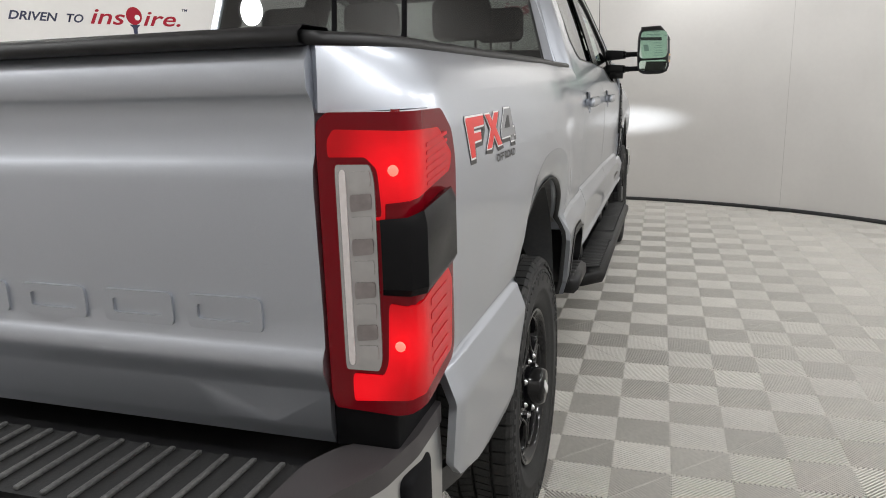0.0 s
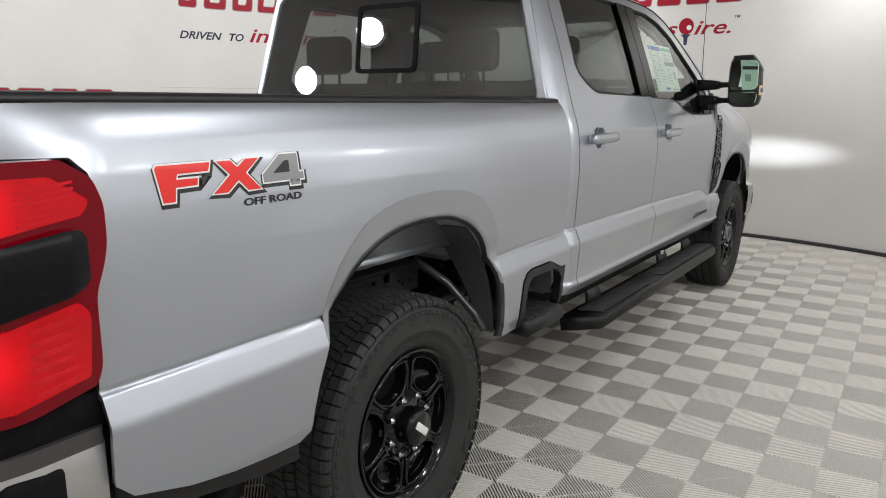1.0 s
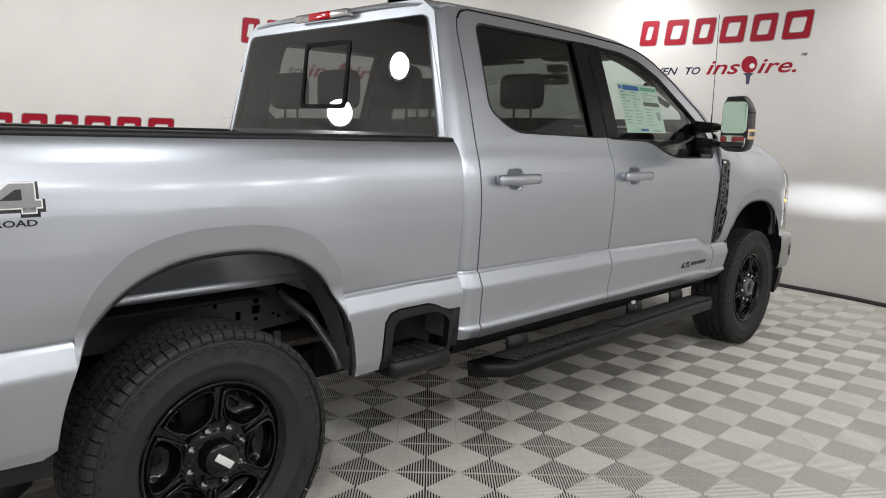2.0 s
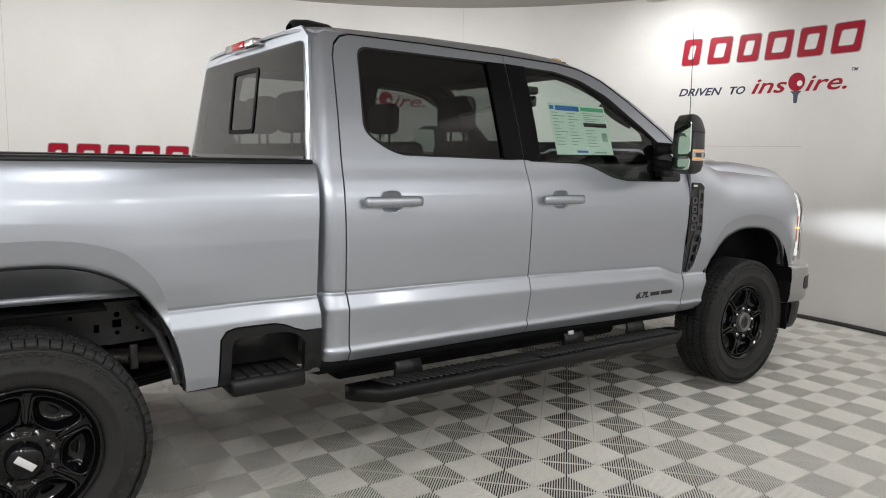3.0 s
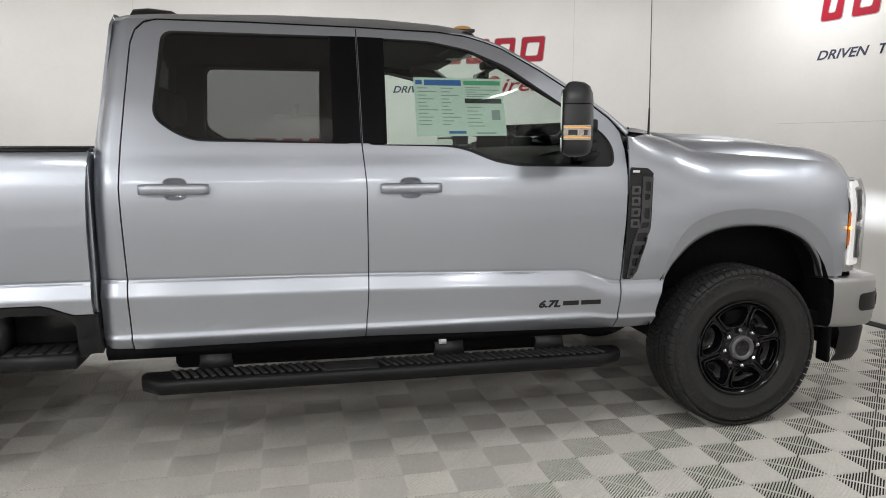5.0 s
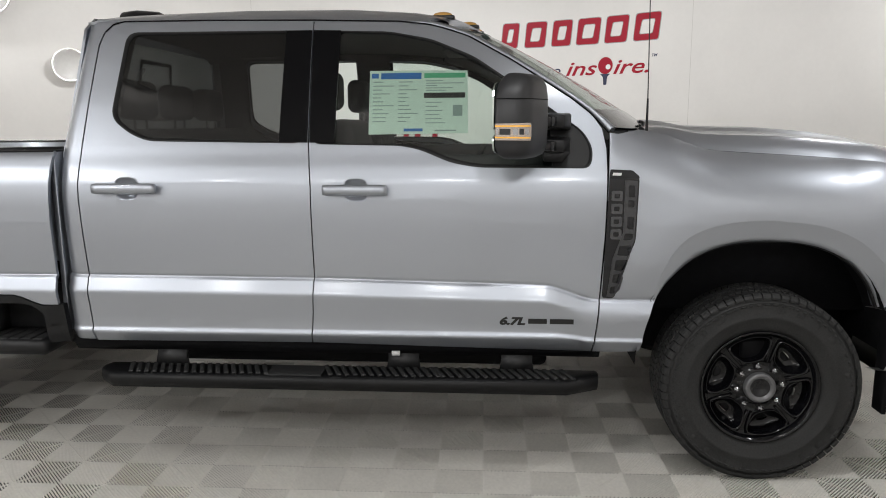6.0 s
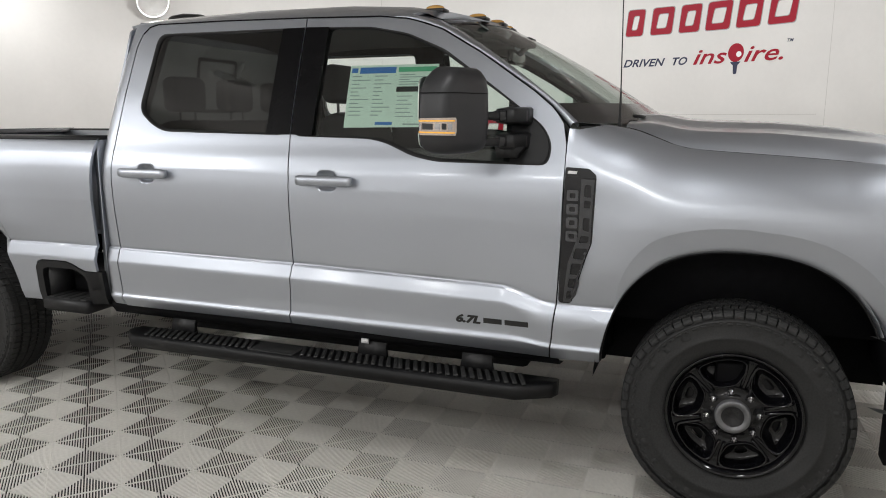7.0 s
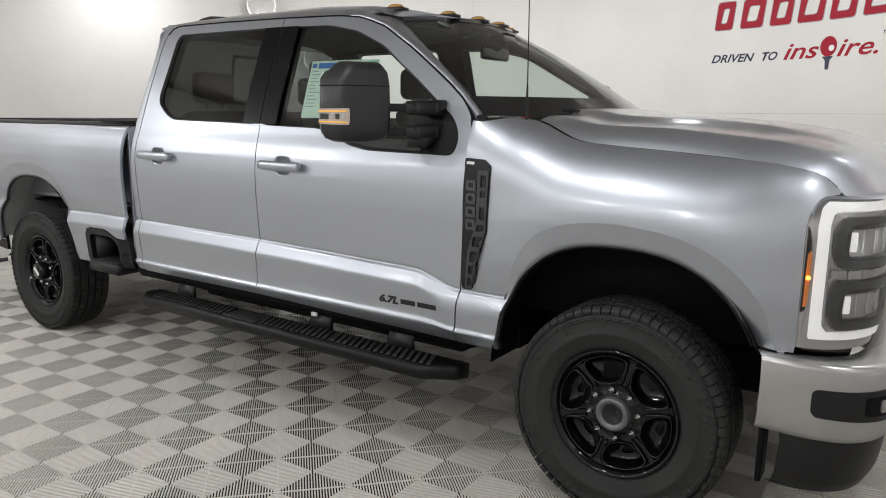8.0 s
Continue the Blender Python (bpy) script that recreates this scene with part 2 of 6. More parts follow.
def box(lo, hi, bevel=0.0, segments=2, bm=None, m=None):
    own = bmesh.new()
    c = [(a + b) / 2 for a, b in zip(lo, hi)]
    s = [abs(b - a) for a, b in zip(lo, hi)]
    bmesh.ops.create_cube(own, size=1.0, matrix=Matrix.LocRotScale(c, None, s))
    if bevel:
        bmesh.ops.bevel(own, geom=own.edges[:], offset=bevel, segments=segments, affect="EDGES", profile=0.5)
    if m:
        own.transform(m)
    return join(bm, own)


def join(bm, own):
    if bm is None:
        return own
    me = bpy.data.meshes.new("tmp")
    own.to_mesh(me)
    own.free()
    bm.from_mesh(me)
    bpy.data.meshes.remove(me)
    return bm


def rod(a, b, r, r2=None, n=14, bm=None):
    a, b = Vector(a), Vector(b)
    own = bmesh.new()
    turn = (b - a).to_track_quat("Z", "Y").to_matrix().to_4x4()
    bmesh.ops.create_cone(own, cap_ends=True, segments=n, radius1=r, radius2=r if r2 is None else r2, depth=(b - a).length,
                          matrix=Matrix.Translation((a + b) / 2) @ turn)
    sharp_by_angle(own, 50)
    return join(bm, own)


def loft(rows, closed=False, bm=None, flip=False, caps=False):
    """A surface through rows of points."""
    own = bmesh.new()
    vs = [[own.verts.new(p) for p in row] for row in rows]
    n = len(vs[0])
    for a, b in zip(vs, vs[1:]):
        for i in range(n if closed else n - 1):
            q = (a[i], a[(i + 1) % n], b[(i + 1) % n], b[i])
            own.faces.new(q[::-1] if flip else q)
    if caps:
        own.faces.new(vs[0][::-1] if not flip else vs[0])
        own.faces.new(vs[-1] if not flip else vs[-1][::-1])
    return join(bm, own)


def thick(bm, depth):
    """Gives a sheet a back and rims."""
    bm.normal_update()
    rim = [e for e in bm.edges if e.is_boundary]
    for e in rim:
        e.smooth = False
    moved = {v: v.co - v.normal * depth for v in bm.verts}
    back = {v: bm.verts.new(c) for v, c in moved.items()}
    for f in list(bm.faces):
        bm.faces.new([back[v] for v in reversed(f.verts)])
    for e in rim:
        f = e.link_faces[0]
        a, b = e.verts
        for lp in f.loops:
            if lp.edge == e:
                a, b = lp.vert, lp.link_loop_next.vert
        bm.faces.new((b, a, back[a], back[b]))
    for e in rim:
        bm.edges.get([back[e.verts[0]], back[e.verts[1]]]).smooth = False
    return bm


def sheet(loops, shape, us=(), vs=(), depth=0.015, lip=0.004):
    """A panel from a flat outline (first loop) with holes (further loops), cut along us and vs, then bent by shape(u, v)
    and given a rolled lip and a thickness."""
    from mathutils.geometry import tessellate_polygon
    bm = bmesh.new()
    flat = [Vector((u, v, 0)) for loop in loops for u, v in loop]
    verts = [bm.verts.new(p) for p in flat]
    for tri in tessellate_polygon([[Vector((u, v, 0)) for u, v in loop] for loop in loops]):
        try:
            bm.faces.new([verts[i] for i in tri])
        except ValueError:
            pass
    bmesh.ops.recalc_face_normals(bm, faces=bm.faces[:])
    for axis, cuts in ((0, us), (1, vs)):
        lo = min(p[axis] for p in flat)
        hi = max(p[axis] for p in flat)
        for c in cuts:
            if lo + 0.002 < c < hi - 0.002:
                no = (1, 0, 0) if axis == 0 else (0, 1, 0)
                co = (c, 0, 0) if axis == 0 else (0, c, 0)
                bmesh.ops.bisect_plane(bm, geom=bm.verts[:] + bm.edges[:] + bm.faces[:], dist=1e-5, plane_co=co, plane_no=no)
    for v in bm.verts:
        v.co = shape(v.co.x, v.co.y)
    bm.normal_update()
    if sum((f.normal * f.calc_area() for f in bm.faces), Vector()).dot(shape_front(shape, loops)) < 0:
        bmesh.ops.reverse_faces(bm, faces=bm.faces[:])
        bm.normal_update()
    if depth:
        thick(bm, depth)
    return bm


def shape_front(shape, loops):
    """Which way counts as the front: away from the truck's middle line, for every panel built here."""
    u = sum(p[0] for p in loops[0]) / len(loops[0])
    v = sum(p[1] for p in loops[0]) / len(loops[0])
    a = shape(u, v)
    return FRONT[0] if FRONT[0] is not None else Vector((a.x, 0, 0))


FRONT = [None]


def steps(a, b, d):
    n = max(1, round((b - a) / d))
    return [a + (b - a) * i / n for i in range(n + 1)]


def knots(table):
    ks = [k for k, _ in table]
    xs = [x for _, x in table]
    return lambda k: float(np.interp(k, ks, xs))


def smooth_line(points, n=6, closed=False):
    """A rounded curve through points."""
    pts = [Vector((*p, 0)) if len(p) == 2 else Vector(p) for p in points]
    dim = len(points[0])
    out = []
    m = len(pts)
    for i in range(m if closed else m - 1):
        p0 = pts[i - 1] if closed or i else pts[i]
        p1, p2 = pts[i], pts[(i + 1) % m]
        p3 = pts[(i + 2) % m] if closed or i + 2 < m else p2
        for k in range(n):
            t = k / n
            q = 0.5 * (2 * p1 + (p2 - p0) * t + (2 * p0 - 5 * p1 + 4 * p2 - p3) * t * t + (3 * p1 - p0 - 3 * p2 + p3) * t ** 3)
            out.append(tuple(q)[:dim])
    if not closed:
        out.append(tuple(pts[-1])[:dim])
    return out


def rounded(points, r=0.02, n=4):
    """A polygon with its corners rounded."""
    out = []
    m = len(points)
    for i in range(m):
        p, a, b = (Vector(points[j % m]) for j in (i, i - 1, i + 1))
        da, db = (a - p), (b - p)
        k = min(r, da.length * 0.45, db.length * 0.45)
        s, e = p + da.normalized() * k, p + db.normalized() * k
        for j in range(n + 1):
            t = j / n
            q = s * (1 - t) ** 2 + p * 2 * t * (1 - t) + e * t * t
            out.append(tuple(q))
    return out


def tube(points, r, n=10, bm=None, caps=True):
    """A round bar along points."""
    pts = [Vector(p) for p in points]
    rows = []
    for i, p in enumerate(pts):
        d = (pts[min(i + 1, len(pts) - 1)] - pts[max(i - 1, 0)]).normalized()
        side = d.cross(Vector((0, 0, 1)))
        side = side.normalized() if side.length > 1e-3 else Vector((1, 0, 0))
        up = side.cross(d)
        rows.append([p + (side * math.cos(2 * math.pi * k / n) + up * math.sin(2 * math.pi * k / n)) * r for k in range(n)])
    return loft(rows, closed=True, bm=bm, caps=caps, flip=True)


def lathe(profile, n=48, axis="X", bm=None):
    """Turns a profile of (along, radius) round an axis."""
    rows = []
    for k in range(n + 1):
        a = 2 * math.pi * k / n
        rows.append([(x, r * math.cos(a), r * math.sin(a)) for x, r in profile])
    own = loft(rows)
    bmesh.ops.remove_doubles(own, verts=own.verts[:], dist=1e-5)
    bmesh.ops.recalc_face_normals(own, faces=own.faces[:])
    return join(bm, own)

# ---- the booth ----


def on_wall(angle, z, off=0.0):
    a = radians(angle)
    return Vector((ROOM.x + (ROOM_R - off) * math.cos(a), ROOM.y + (ROOM_R - off) * math.sin(a), z))


def build_booth():
    n = 120
    rows = []
    for r, zs in ((ROOM_R, (ROOM_H, -0.03)), (ROOM_R + 0.15, (-0.03, ROOM_H))):
        for z in zs:
            rows.append([(ROOM.x + r * math.cos(2 * math.pi * k / n), ROOM.y + r * math.sin(2 * math.pi * k / n), z) for k in range(n)])
    bm = loft(rows + [rows[0]], closed=True)
    bmesh.ops.remove_doubles(bm, verts=bm.verts[:], dist=1e-5)
    sharp_by_angle(bm, 40)
    tagged(part("wall_round", bm, WALL), "curved cream painted wall of the photo booth", "wall", kind="structure")
    rows = []
    for r, z in ((ROOM_R - 0.03, 0.002), (ROOM_R - 0.03, 0.03), (ROOM_R - 0.02, 0.035), (ROOM_R - 0.004, 0.035)):
        rows.append([(ROOM.x + r * math.cos(2 * math.pi * k / n), ROOM.y + r * math.sin(2 * math.pi * k / n), z) for k in range(n)])
    tagged(part("baseboard", sharp_by_angle(loft(rows, closed=True, flip=True), 40), BASE_BLACK), "thin black rubber baseboard at the foot of the wall", "baseboard", kind="structure")
    bm = bmesh.new()
    bmesh.ops.create_cone(bm, cap_ends=True, segments=n, radius1=ROOM_R + 0.15, radius2=ROOM_R + 0.15, depth=0.1,
                          matrix=Matrix.Translation(ROOM + Vector((0, 0, ROOM_H + 0.05))))
    tagged(part("ceiling", bm, CEIL, smooth=False), "flat grey ceiling above the booth", "ceiling", kind="structure")
    # joints between the wall sheets
    joint = material("wall_joint", (0.45, 0.43, 0.40), rough=0.7, grain=0.05)
    for a in (140, 201, 60, 275):
        bm = bmesh.new()
        rows = [[on_wall(a + s, z, 0.0015) for s in (-0.02, 0.02)] for z in (0.06, ROOM_H)]
        tagged(part("trim", loft(rows), joint), "hairline joint between two wall sheets", "joint", kind="structure")
    for a0, a1, z in ((113, 93, 1.60), (169, 141, 1.52)):
        bm = loft([[on_wall(a0 + (a1 - a0) * k / 12, zz, 0.0015) for k in range(13)] for zz in (z - 0.0015, z + 0.0015)])
        tagged(part("trim", bm, joint), "hairline joint between two wall sheets", "joint", kind="structure")
    white = material("lamp_white", (0.75, 0.74, 0.72), rough=0.4, grain=0.03)
    # housings for the real floods and for the added fill lamps alike
    for lamps, high, name, label, kind, group in ((FLOODS_AND_FILLS, False, "wall_lamp", "round white flood lamp on the wall, switched on, one of two real and six added", "wall lamp", "flood lamps on the wall"),
                                                  (FILL_LAMPS, True, "ceiling_light", "unseen round white fill lamp added under the ceiling, tilted to the wall, switched on", "ceiling light", "lamps under the ceiling")):
        for p, m in lamps:
            t = thing(name, label, kind, group)
            bm = lathe([(0.025, 0.0), (0.025, 0.155), (-0.012, 0.165), (-0.012, 0.152), (0.008, 0.150), (0.008, 0.0)], n=36)
            bm.transform(m @ Matrix.Rotation(radians(-90), 4, "Y"))
            part("housing", bm, white, t)
            back = m.to_3x3() @ Vector((0, 0, 1))
            foot = Vector((p.x, p.y, ROOM_H + 0.01)) + Vector((back.x, back.y, 0)) * 0.06 if high else p + Vector((p.x - ROOM.x, p.y - ROOM.y, 0)).normalized() * 0.15
            part("bracket", rod(p + back * 0.015, foot, 0.02), white, t)


build_booth()

PITCH = 0.2016
GRID = Matrix.Translation((1.183, 2.507, 0)) @ Matrix.Rotation(radians(0.87), 4, "Z")


def rib_boxes():
    """The bars of one floor tile, two by two squares: ribs that meet a shallow groove along each square's diagonal."""
    bars = []
    n, h = 25, math.sqrt(0.5)
    diag = PITCH * math.sqrt(2)
    groove = 0.0014
    for i in (0, 1):
        for j in (0, 1):
            c = Vector(((i + 0.5) * PITCH, (j + 0.5) * PITCH, 0))
            seam = Vector((h, h, 0)) if (i + j) % 2 == 0 else Vector((-h, h, 0))
            along = Vector((-seam.y, seam.x, 0))
            for k in range(n + 1):
                s = (k / n - 0.5) * diag
                half = diag / 2 - abs(s)
                if half < 0.006:
                    continue
                for sign in (-1, 1):
                    mid = sign * (half + groove) / 2
                    bars.append((c + seam * s + along * mid, along, (half - groove) / 2, seam, 0.0025, 0.0))
            bars.append((c, seam, diag / 2, along, 0.0030, -0.0035))
    return bars


def tile_arrays():
    verts, faces = [], []
    for c, along, half, across, w, top in rib_boxes():
        b = len(verts)
        for z, ww in ((top, w - 0.0007), (top - 0.0007, w), (-0.0075, w)):
            for sa, sb in ((-1, -1), (1, -1), (1, 1), (-1, 1)):
                p = c + along * (half * sa) + across * (ww * sb)
                verts.append((p.x, p.y, z))
        faces.append((b, b + 1, b + 2, b + 3))
        for lvl in (0, 4):
            for k in (0, 1, 2, 3):
                k2 = (k + 1) % 4
                faces.append((b + lvl + k, b + lvl + 4 + k, b + lvl + 4 + k2, b + lvl + k2))
    return verts, faces


def build_floor():
    bm = bmesh.new()
    bmesh.ops.create_cone(bm, cap_ends=True, segments=96, radius1=ROOM_R + 0.15, radius2=ROOM_R + 0.15, depth=0.05,
                          matrix=Matrix.Translation(ROOM + Vector((0, 0, -0.0330))))
    floor = tagged(part("floor", bm, SUB, smooth=False), "beige ribbed plastic floor tiles over a dark base", "floor", kind="structure")
    verts, faces = tile_arrays()
    me = bpy.data.meshes.new("floor_tile")
    me.from_pydata(verts, [], faces)
    me.materials.append(TILE)
    rest_v, rest_f = [], []
    centre = Vector((PITCH, PITCH, 0))
    for i in range(-16, 17):
        for j in range(-16, 17):
            m = GRID @ Matrix.Translation((2 * i * PITCH, 2 * j * PITCH, 0))
            p = m @ centre
            if (p - ROOM).length > ROOM_R + 0.12:
                continue
            if p.x > -1.7:
                ob = new("floor_tile", me)
                ob.matrix_world = m
                ob.parent = floor
            else:
                b = len(rest_v)
                rest_v.extend(tuple(m @ Vector(v)) for v in verts)
                rest_f.extend(tuple(b + q for q in f) for f in faces)
    me2 = bpy.data.meshes.new("far_tiles")
    me2.from_pydata(rest_v, [], rest_f)
    me2.materials.append(TILE)
    ob = new("far_tiles", me2)
    ob.parent = floor
    tagged(ob, kind="stuff")


build_floor()

# ---- the pickup truck: its right side lies at +x, its nose at +y, its rear axle at y = 0 ----
truck = thing("pickup_truck", "silver four-door pickup truck with black wheels and running boards, lights on", "truck")
AXLE_F, WHEEL_Z = 4.06, 0.415

CAB_Z = knots([(0.50, 0.90), (0.535, 0.95), (0.56, 0.978), (0.59, 0.996), (0.604, 1.004), (0.614, 1.009), (0.622, 1.009), (0.632, 1.002), (0.642, 1.000), (0.72, 1.006), (0.785, 1.013), (0.795, 1.0135), (0.803, 1.012), (0.859, 0.991),
               (0.8635, 0.981), (0.869, 0.981), (0.874, 0.984), (0.90, 0.986), (1.00, 0.993), (1.10, 0.999), (1.20, 0.999), (1.27, 0.991), (1.33, 0.974), (1.38, 0.955),
               (1.42, 0.943), (1.60, 0.885), (1.80, 0.812), (1.90, 0.772), (1.95, 0.750), (1.98, 0.733), (2.00, 0.710)])
BED_Z = knots([(0.50, 0.96), (0.555, 0.995), (0.60, 1.008), (0.70, 1.018), (0.785, 1.026), (0.795, 1.0265), (0.803, 1.025), (0.859, 1.004), (0.8635, 0.994), (0.869, 0.994), (0.874, 0.997), (0.90, 0.999),
               (1.00, 1.006), (1.10, 1.012), (1.20, 1.012), (1.27, 1.004), (1.33, 0.988), (1.37, 0.968), (1.385, 0.958), (1.40, 0.940)])
FEN_TOP = knots([(3.30, 1.490), (3.42, 1.486), (3.50, 1.481), (3.58, 1.470), (3.66, 1.452), (3.74, 1.422), (3.80, 1.398), (3.86, 1.386), (3.96, 1.379), (4.20, 1.364), (4.50, 1.342), (4.62, 1.322), (4.66, 1.303), (4.72, 1.25)])
ARCH_F = (AXLE_F - 0.005, 0.42, 0.500, 0.608)
ARCH_R = (0.028, 0.42, 0.500, 0.635)
POW = 2.5


def arch_norm(arch, y, z):
    yc, zc, a, b = arch
    return ((abs(y - yc) / a) ** POW + (max(z - zc, 0) / b) ** POW) ** (1 / POW)


def arch_line(arch, z0, z1, n=26, grow=0.0):
    """The wheel opening's edge from the rear foot at z0, over the top, to the front foot at z1."""
    yc, zc, a, b = arch
    a, b = a + grow, b + grow
    pts = []
    for k in range(n + 1):
        t = math.pi * (1 - k / n)
        c, s = math.cos(t), math.sin(t)
        pts.append((yc + a * math.copysign(abs(c) ** (2 / POW), c), zc + b * abs(s) ** (2 / POW)))
    rear = [p for p in pts if p[0] <= yc and p[1] > z0 + 0.01]
    front = [p for p in pts if p[0] > yc and p[1] > z1 + 0.01]

    def foot(z, sign):
        return (yc + sign * a * max(0.0, 1 - (max(z - zc, 0) / b) ** POW) ** (1 / POW), z)
    return [foot(z0, -1)] + rear + front + [foot(z1, 1)]


def flare_width(arch, y, z):
    """How wide the flare is, from the wheel opening's edge outwards."""
    u = 0.088 * min(1, max(0, (z - 0.800) / 0.14))
    if arch is ARCH_F:
        u = 0.088 * min(1, max(0, (z - 0.775) / 0.20)) if y < AXLE_F else 0.082
    return u


def flare_lines(arch, z0, z1):
    """The wheel opening's edge and the flare's outer edge, point by point."""
    yc, zc, a, b = arch
    inner = arch_line(arch, z0, z1, 44)
    outer = []
    for y, z in inner:
        g = flare_width(arch, y, z)
        h = min(1, max(0, (z - 0.868) / 0.14)) if arch is ARCH_R else 1.0
        outer.append((yc + (y - yc) * (a + g) / a, z + (z - zc) * g / b * h if z > 0.8 else z))
    return inner, outer


def build_flare(name, arch, z0, z1, fn, push, s):
    inner, outer = flare_lines(arch, z0, z1)
    rows = []
    for k in range(5):
        t = k / 4
        row = []
        for (yi, zi), (yo, zo) in zip(inner, outer):
            y, z = yo + (yi - yo) * t, zo + (zi - zo) * t
            g = flare_width(arch, yi, zi) / 0.088
            row.append(Vector((s * (fn(yo, zo) * (1 - t) + (fn(yo, zo) if g > 0.5 else fn(y, z)) * t + 0.0006 - push * g * t), y, z)))
        rows.append(row)
    rows.append([p + Vector((-s * 0.03, 0, 0.0)) for p in rows[-1]])
    bm = loft(rows, flip=s > 0)
    for e in bm.edges:
        if len(e.link_faces) == 2 and e.calc_face_angle(0) > radians(35):
            e.smooth = False
    return part(name, bm, PAINT, truck)


def swell(arch, y, z, push, reach=0.15):
    """The soft swelling of the body towards the flare's outer edge."""
    d = max(0.0, (arch_norm(arch, y, z) - 1.155) * 0.56)
    fade = min(1, max(0, (z - 0.86) / 0.10)) if arch is ARCH_R else min(1, max(0, (z - 0.78) / 0.15))
    return push * math.exp(-(d / reach) ** 2) * fade


def crease_z(y):
    """The height of the crease low on the doors, which steps down behind the front wheel."""
    return float(np.interp(y, (1.0, 2.2, 3.17, 3.21, 3.33, 3.38), (0.868, 0.860, 0.838, 0.828, 0.786, 0.779)))


def eased(y, z):
    d = 0.868 - crease_z(y)
    w = max(0.0, 1 - max(0.0, abs(z - crease_z(y)) - 0.04) / 0.16)
    return z + d * w


def cab_x(y, z):
    z = eased(y, z)
    return CAB_Z(z) - 0.010 * max(0, (1.35 - y) / 0.3) ** 2 * (1 if y < 1.35 else 0)


def bed_x(y, z):
    k = min(1, max(0, (0.80 - y) / 0.55))
    x = BED_Z(z) + 0.020 * k * k * (3 - 2 * k) + swell(ARCH_R, y, z, 0.014)
    if y < -0.93:
        k = min(1, (-0.93 - y) / 0.245) ** 2
        x = x * (1 - k) + 0.902 * k
    return x


def fender_x(y, z):
    top = FEN_TOP(y)
    lo = top - 0.25
    k = min(1, max(0, (y - 3.60) / 0.3))
    x = CAB_Z(min(eased(y, z), 1.12)) * (1 - k) + CAB_Z(min(max(z, 0.97), 1.12)) * k
    if z > lo:
        u = min(1.0, (z - lo) / (top - lo))
        x -= 0.145 * min(1, max(0.45, (y - 3.30) / 0.28)) * (0.90 * u ** 2.3 + 0.10 * u ** 12) * (1 - 0.40 * min(1, max(0, (y - 4.36) / 0.34)))

    x += swell(ARCH_F, y, z, 0.022)
    if y > 4.36:
        x -= 0.07 * min(1, (y - 4.36) / 0.36) ** 2.2
    return x


def both(build):
    for s in (1, -1):
        build(s)


def side(fn, s):
    return lambda y, z: Vector((s * fn(y, z), y, z))


Z_CUTS = sorted(set([0.56, 0.59, 0.597, 0.604, 0.609, 0.614, 0.618, 0.622, 0.627, 0.632, 0.637, 0.642, 0.69, 0.73] + steps(0.75, 0.89, 0.0055) + [0.92, 0.95] + steps(1.0, 1.24, 0.04) + steps(1.25, 1.42, 0.0155) + steps(1.44, 1.96, 0.04)))

Y_CUTS = steps(1.1, 3.1, 0.1) + steps(3.14, 3.42, 0.012)

REAR_DOOR = [(1.200, 0.570), (1.190, 0.870), (1.180, 1.250), (1.187, 1.420), (1.203, 1.650), (1.218, 1.850), (1.235, 1.905), (1.265, 1.938), (1.315, 1.953), (1.70, 1.952), (2.166, 1.944),
             (2.170, 1.420), (2.177, 1.340), (2.184, 1.250), (2.186, 0.870), (2.180, 0.720), (2.168, 0.576)]
FRONT_DOOR = [(2.173, 0.576), (2.185, 0.720), (2.191, 0.870), (2.189, 1.250), (2.182, 1.340), (2.175, 1.420), (2.171, 1.944), (2.54, 1.932), (2.69, 1.914), (2.83, 1.868), (3.03, 1.755),
              (3.26, 1.602), (3.345, 1.535), (3.385, 1.480), (3.402, 1.400), (3.404, 1.310), (3.400, 1.050), (3.386, 0.790), (3.372, 0.640), (3.360, 0.550)]
REAR_HOLE = rounded([(1.303, 1.535), (1.338, 1.908), (2.150, 1.904), (2.154, 1.426), (1.475, 1.438), (1.400, 1.466)], 0.05, 5)
FRONT_HOLE = rounded([(2.188, 1.903), (2.50, 1.893), (2.68, 1.858), (2.86, 1.783), (3.10, 1.620), (3.310, 1.470), (3.350, 1.400), (3.340, 1.320), (2.88, 1.325), (2.77, 1.345), (2.64, 1.398), (2.56, 1.414), (2.190, 1.422)], 0.035, 4)


def cup_line(yc, z, r=0.97):
    return [(yc + 0.052 * r * math.copysign(abs(math.cos(a)) ** 0.6, math.cos(a)), z - 0.002 + 0.050 * r * math.copysign(abs(math.sin(a)) ** 0.6, math.sin(a))) for a in [2 * math.pi * k / 28 for k in range(28)]]


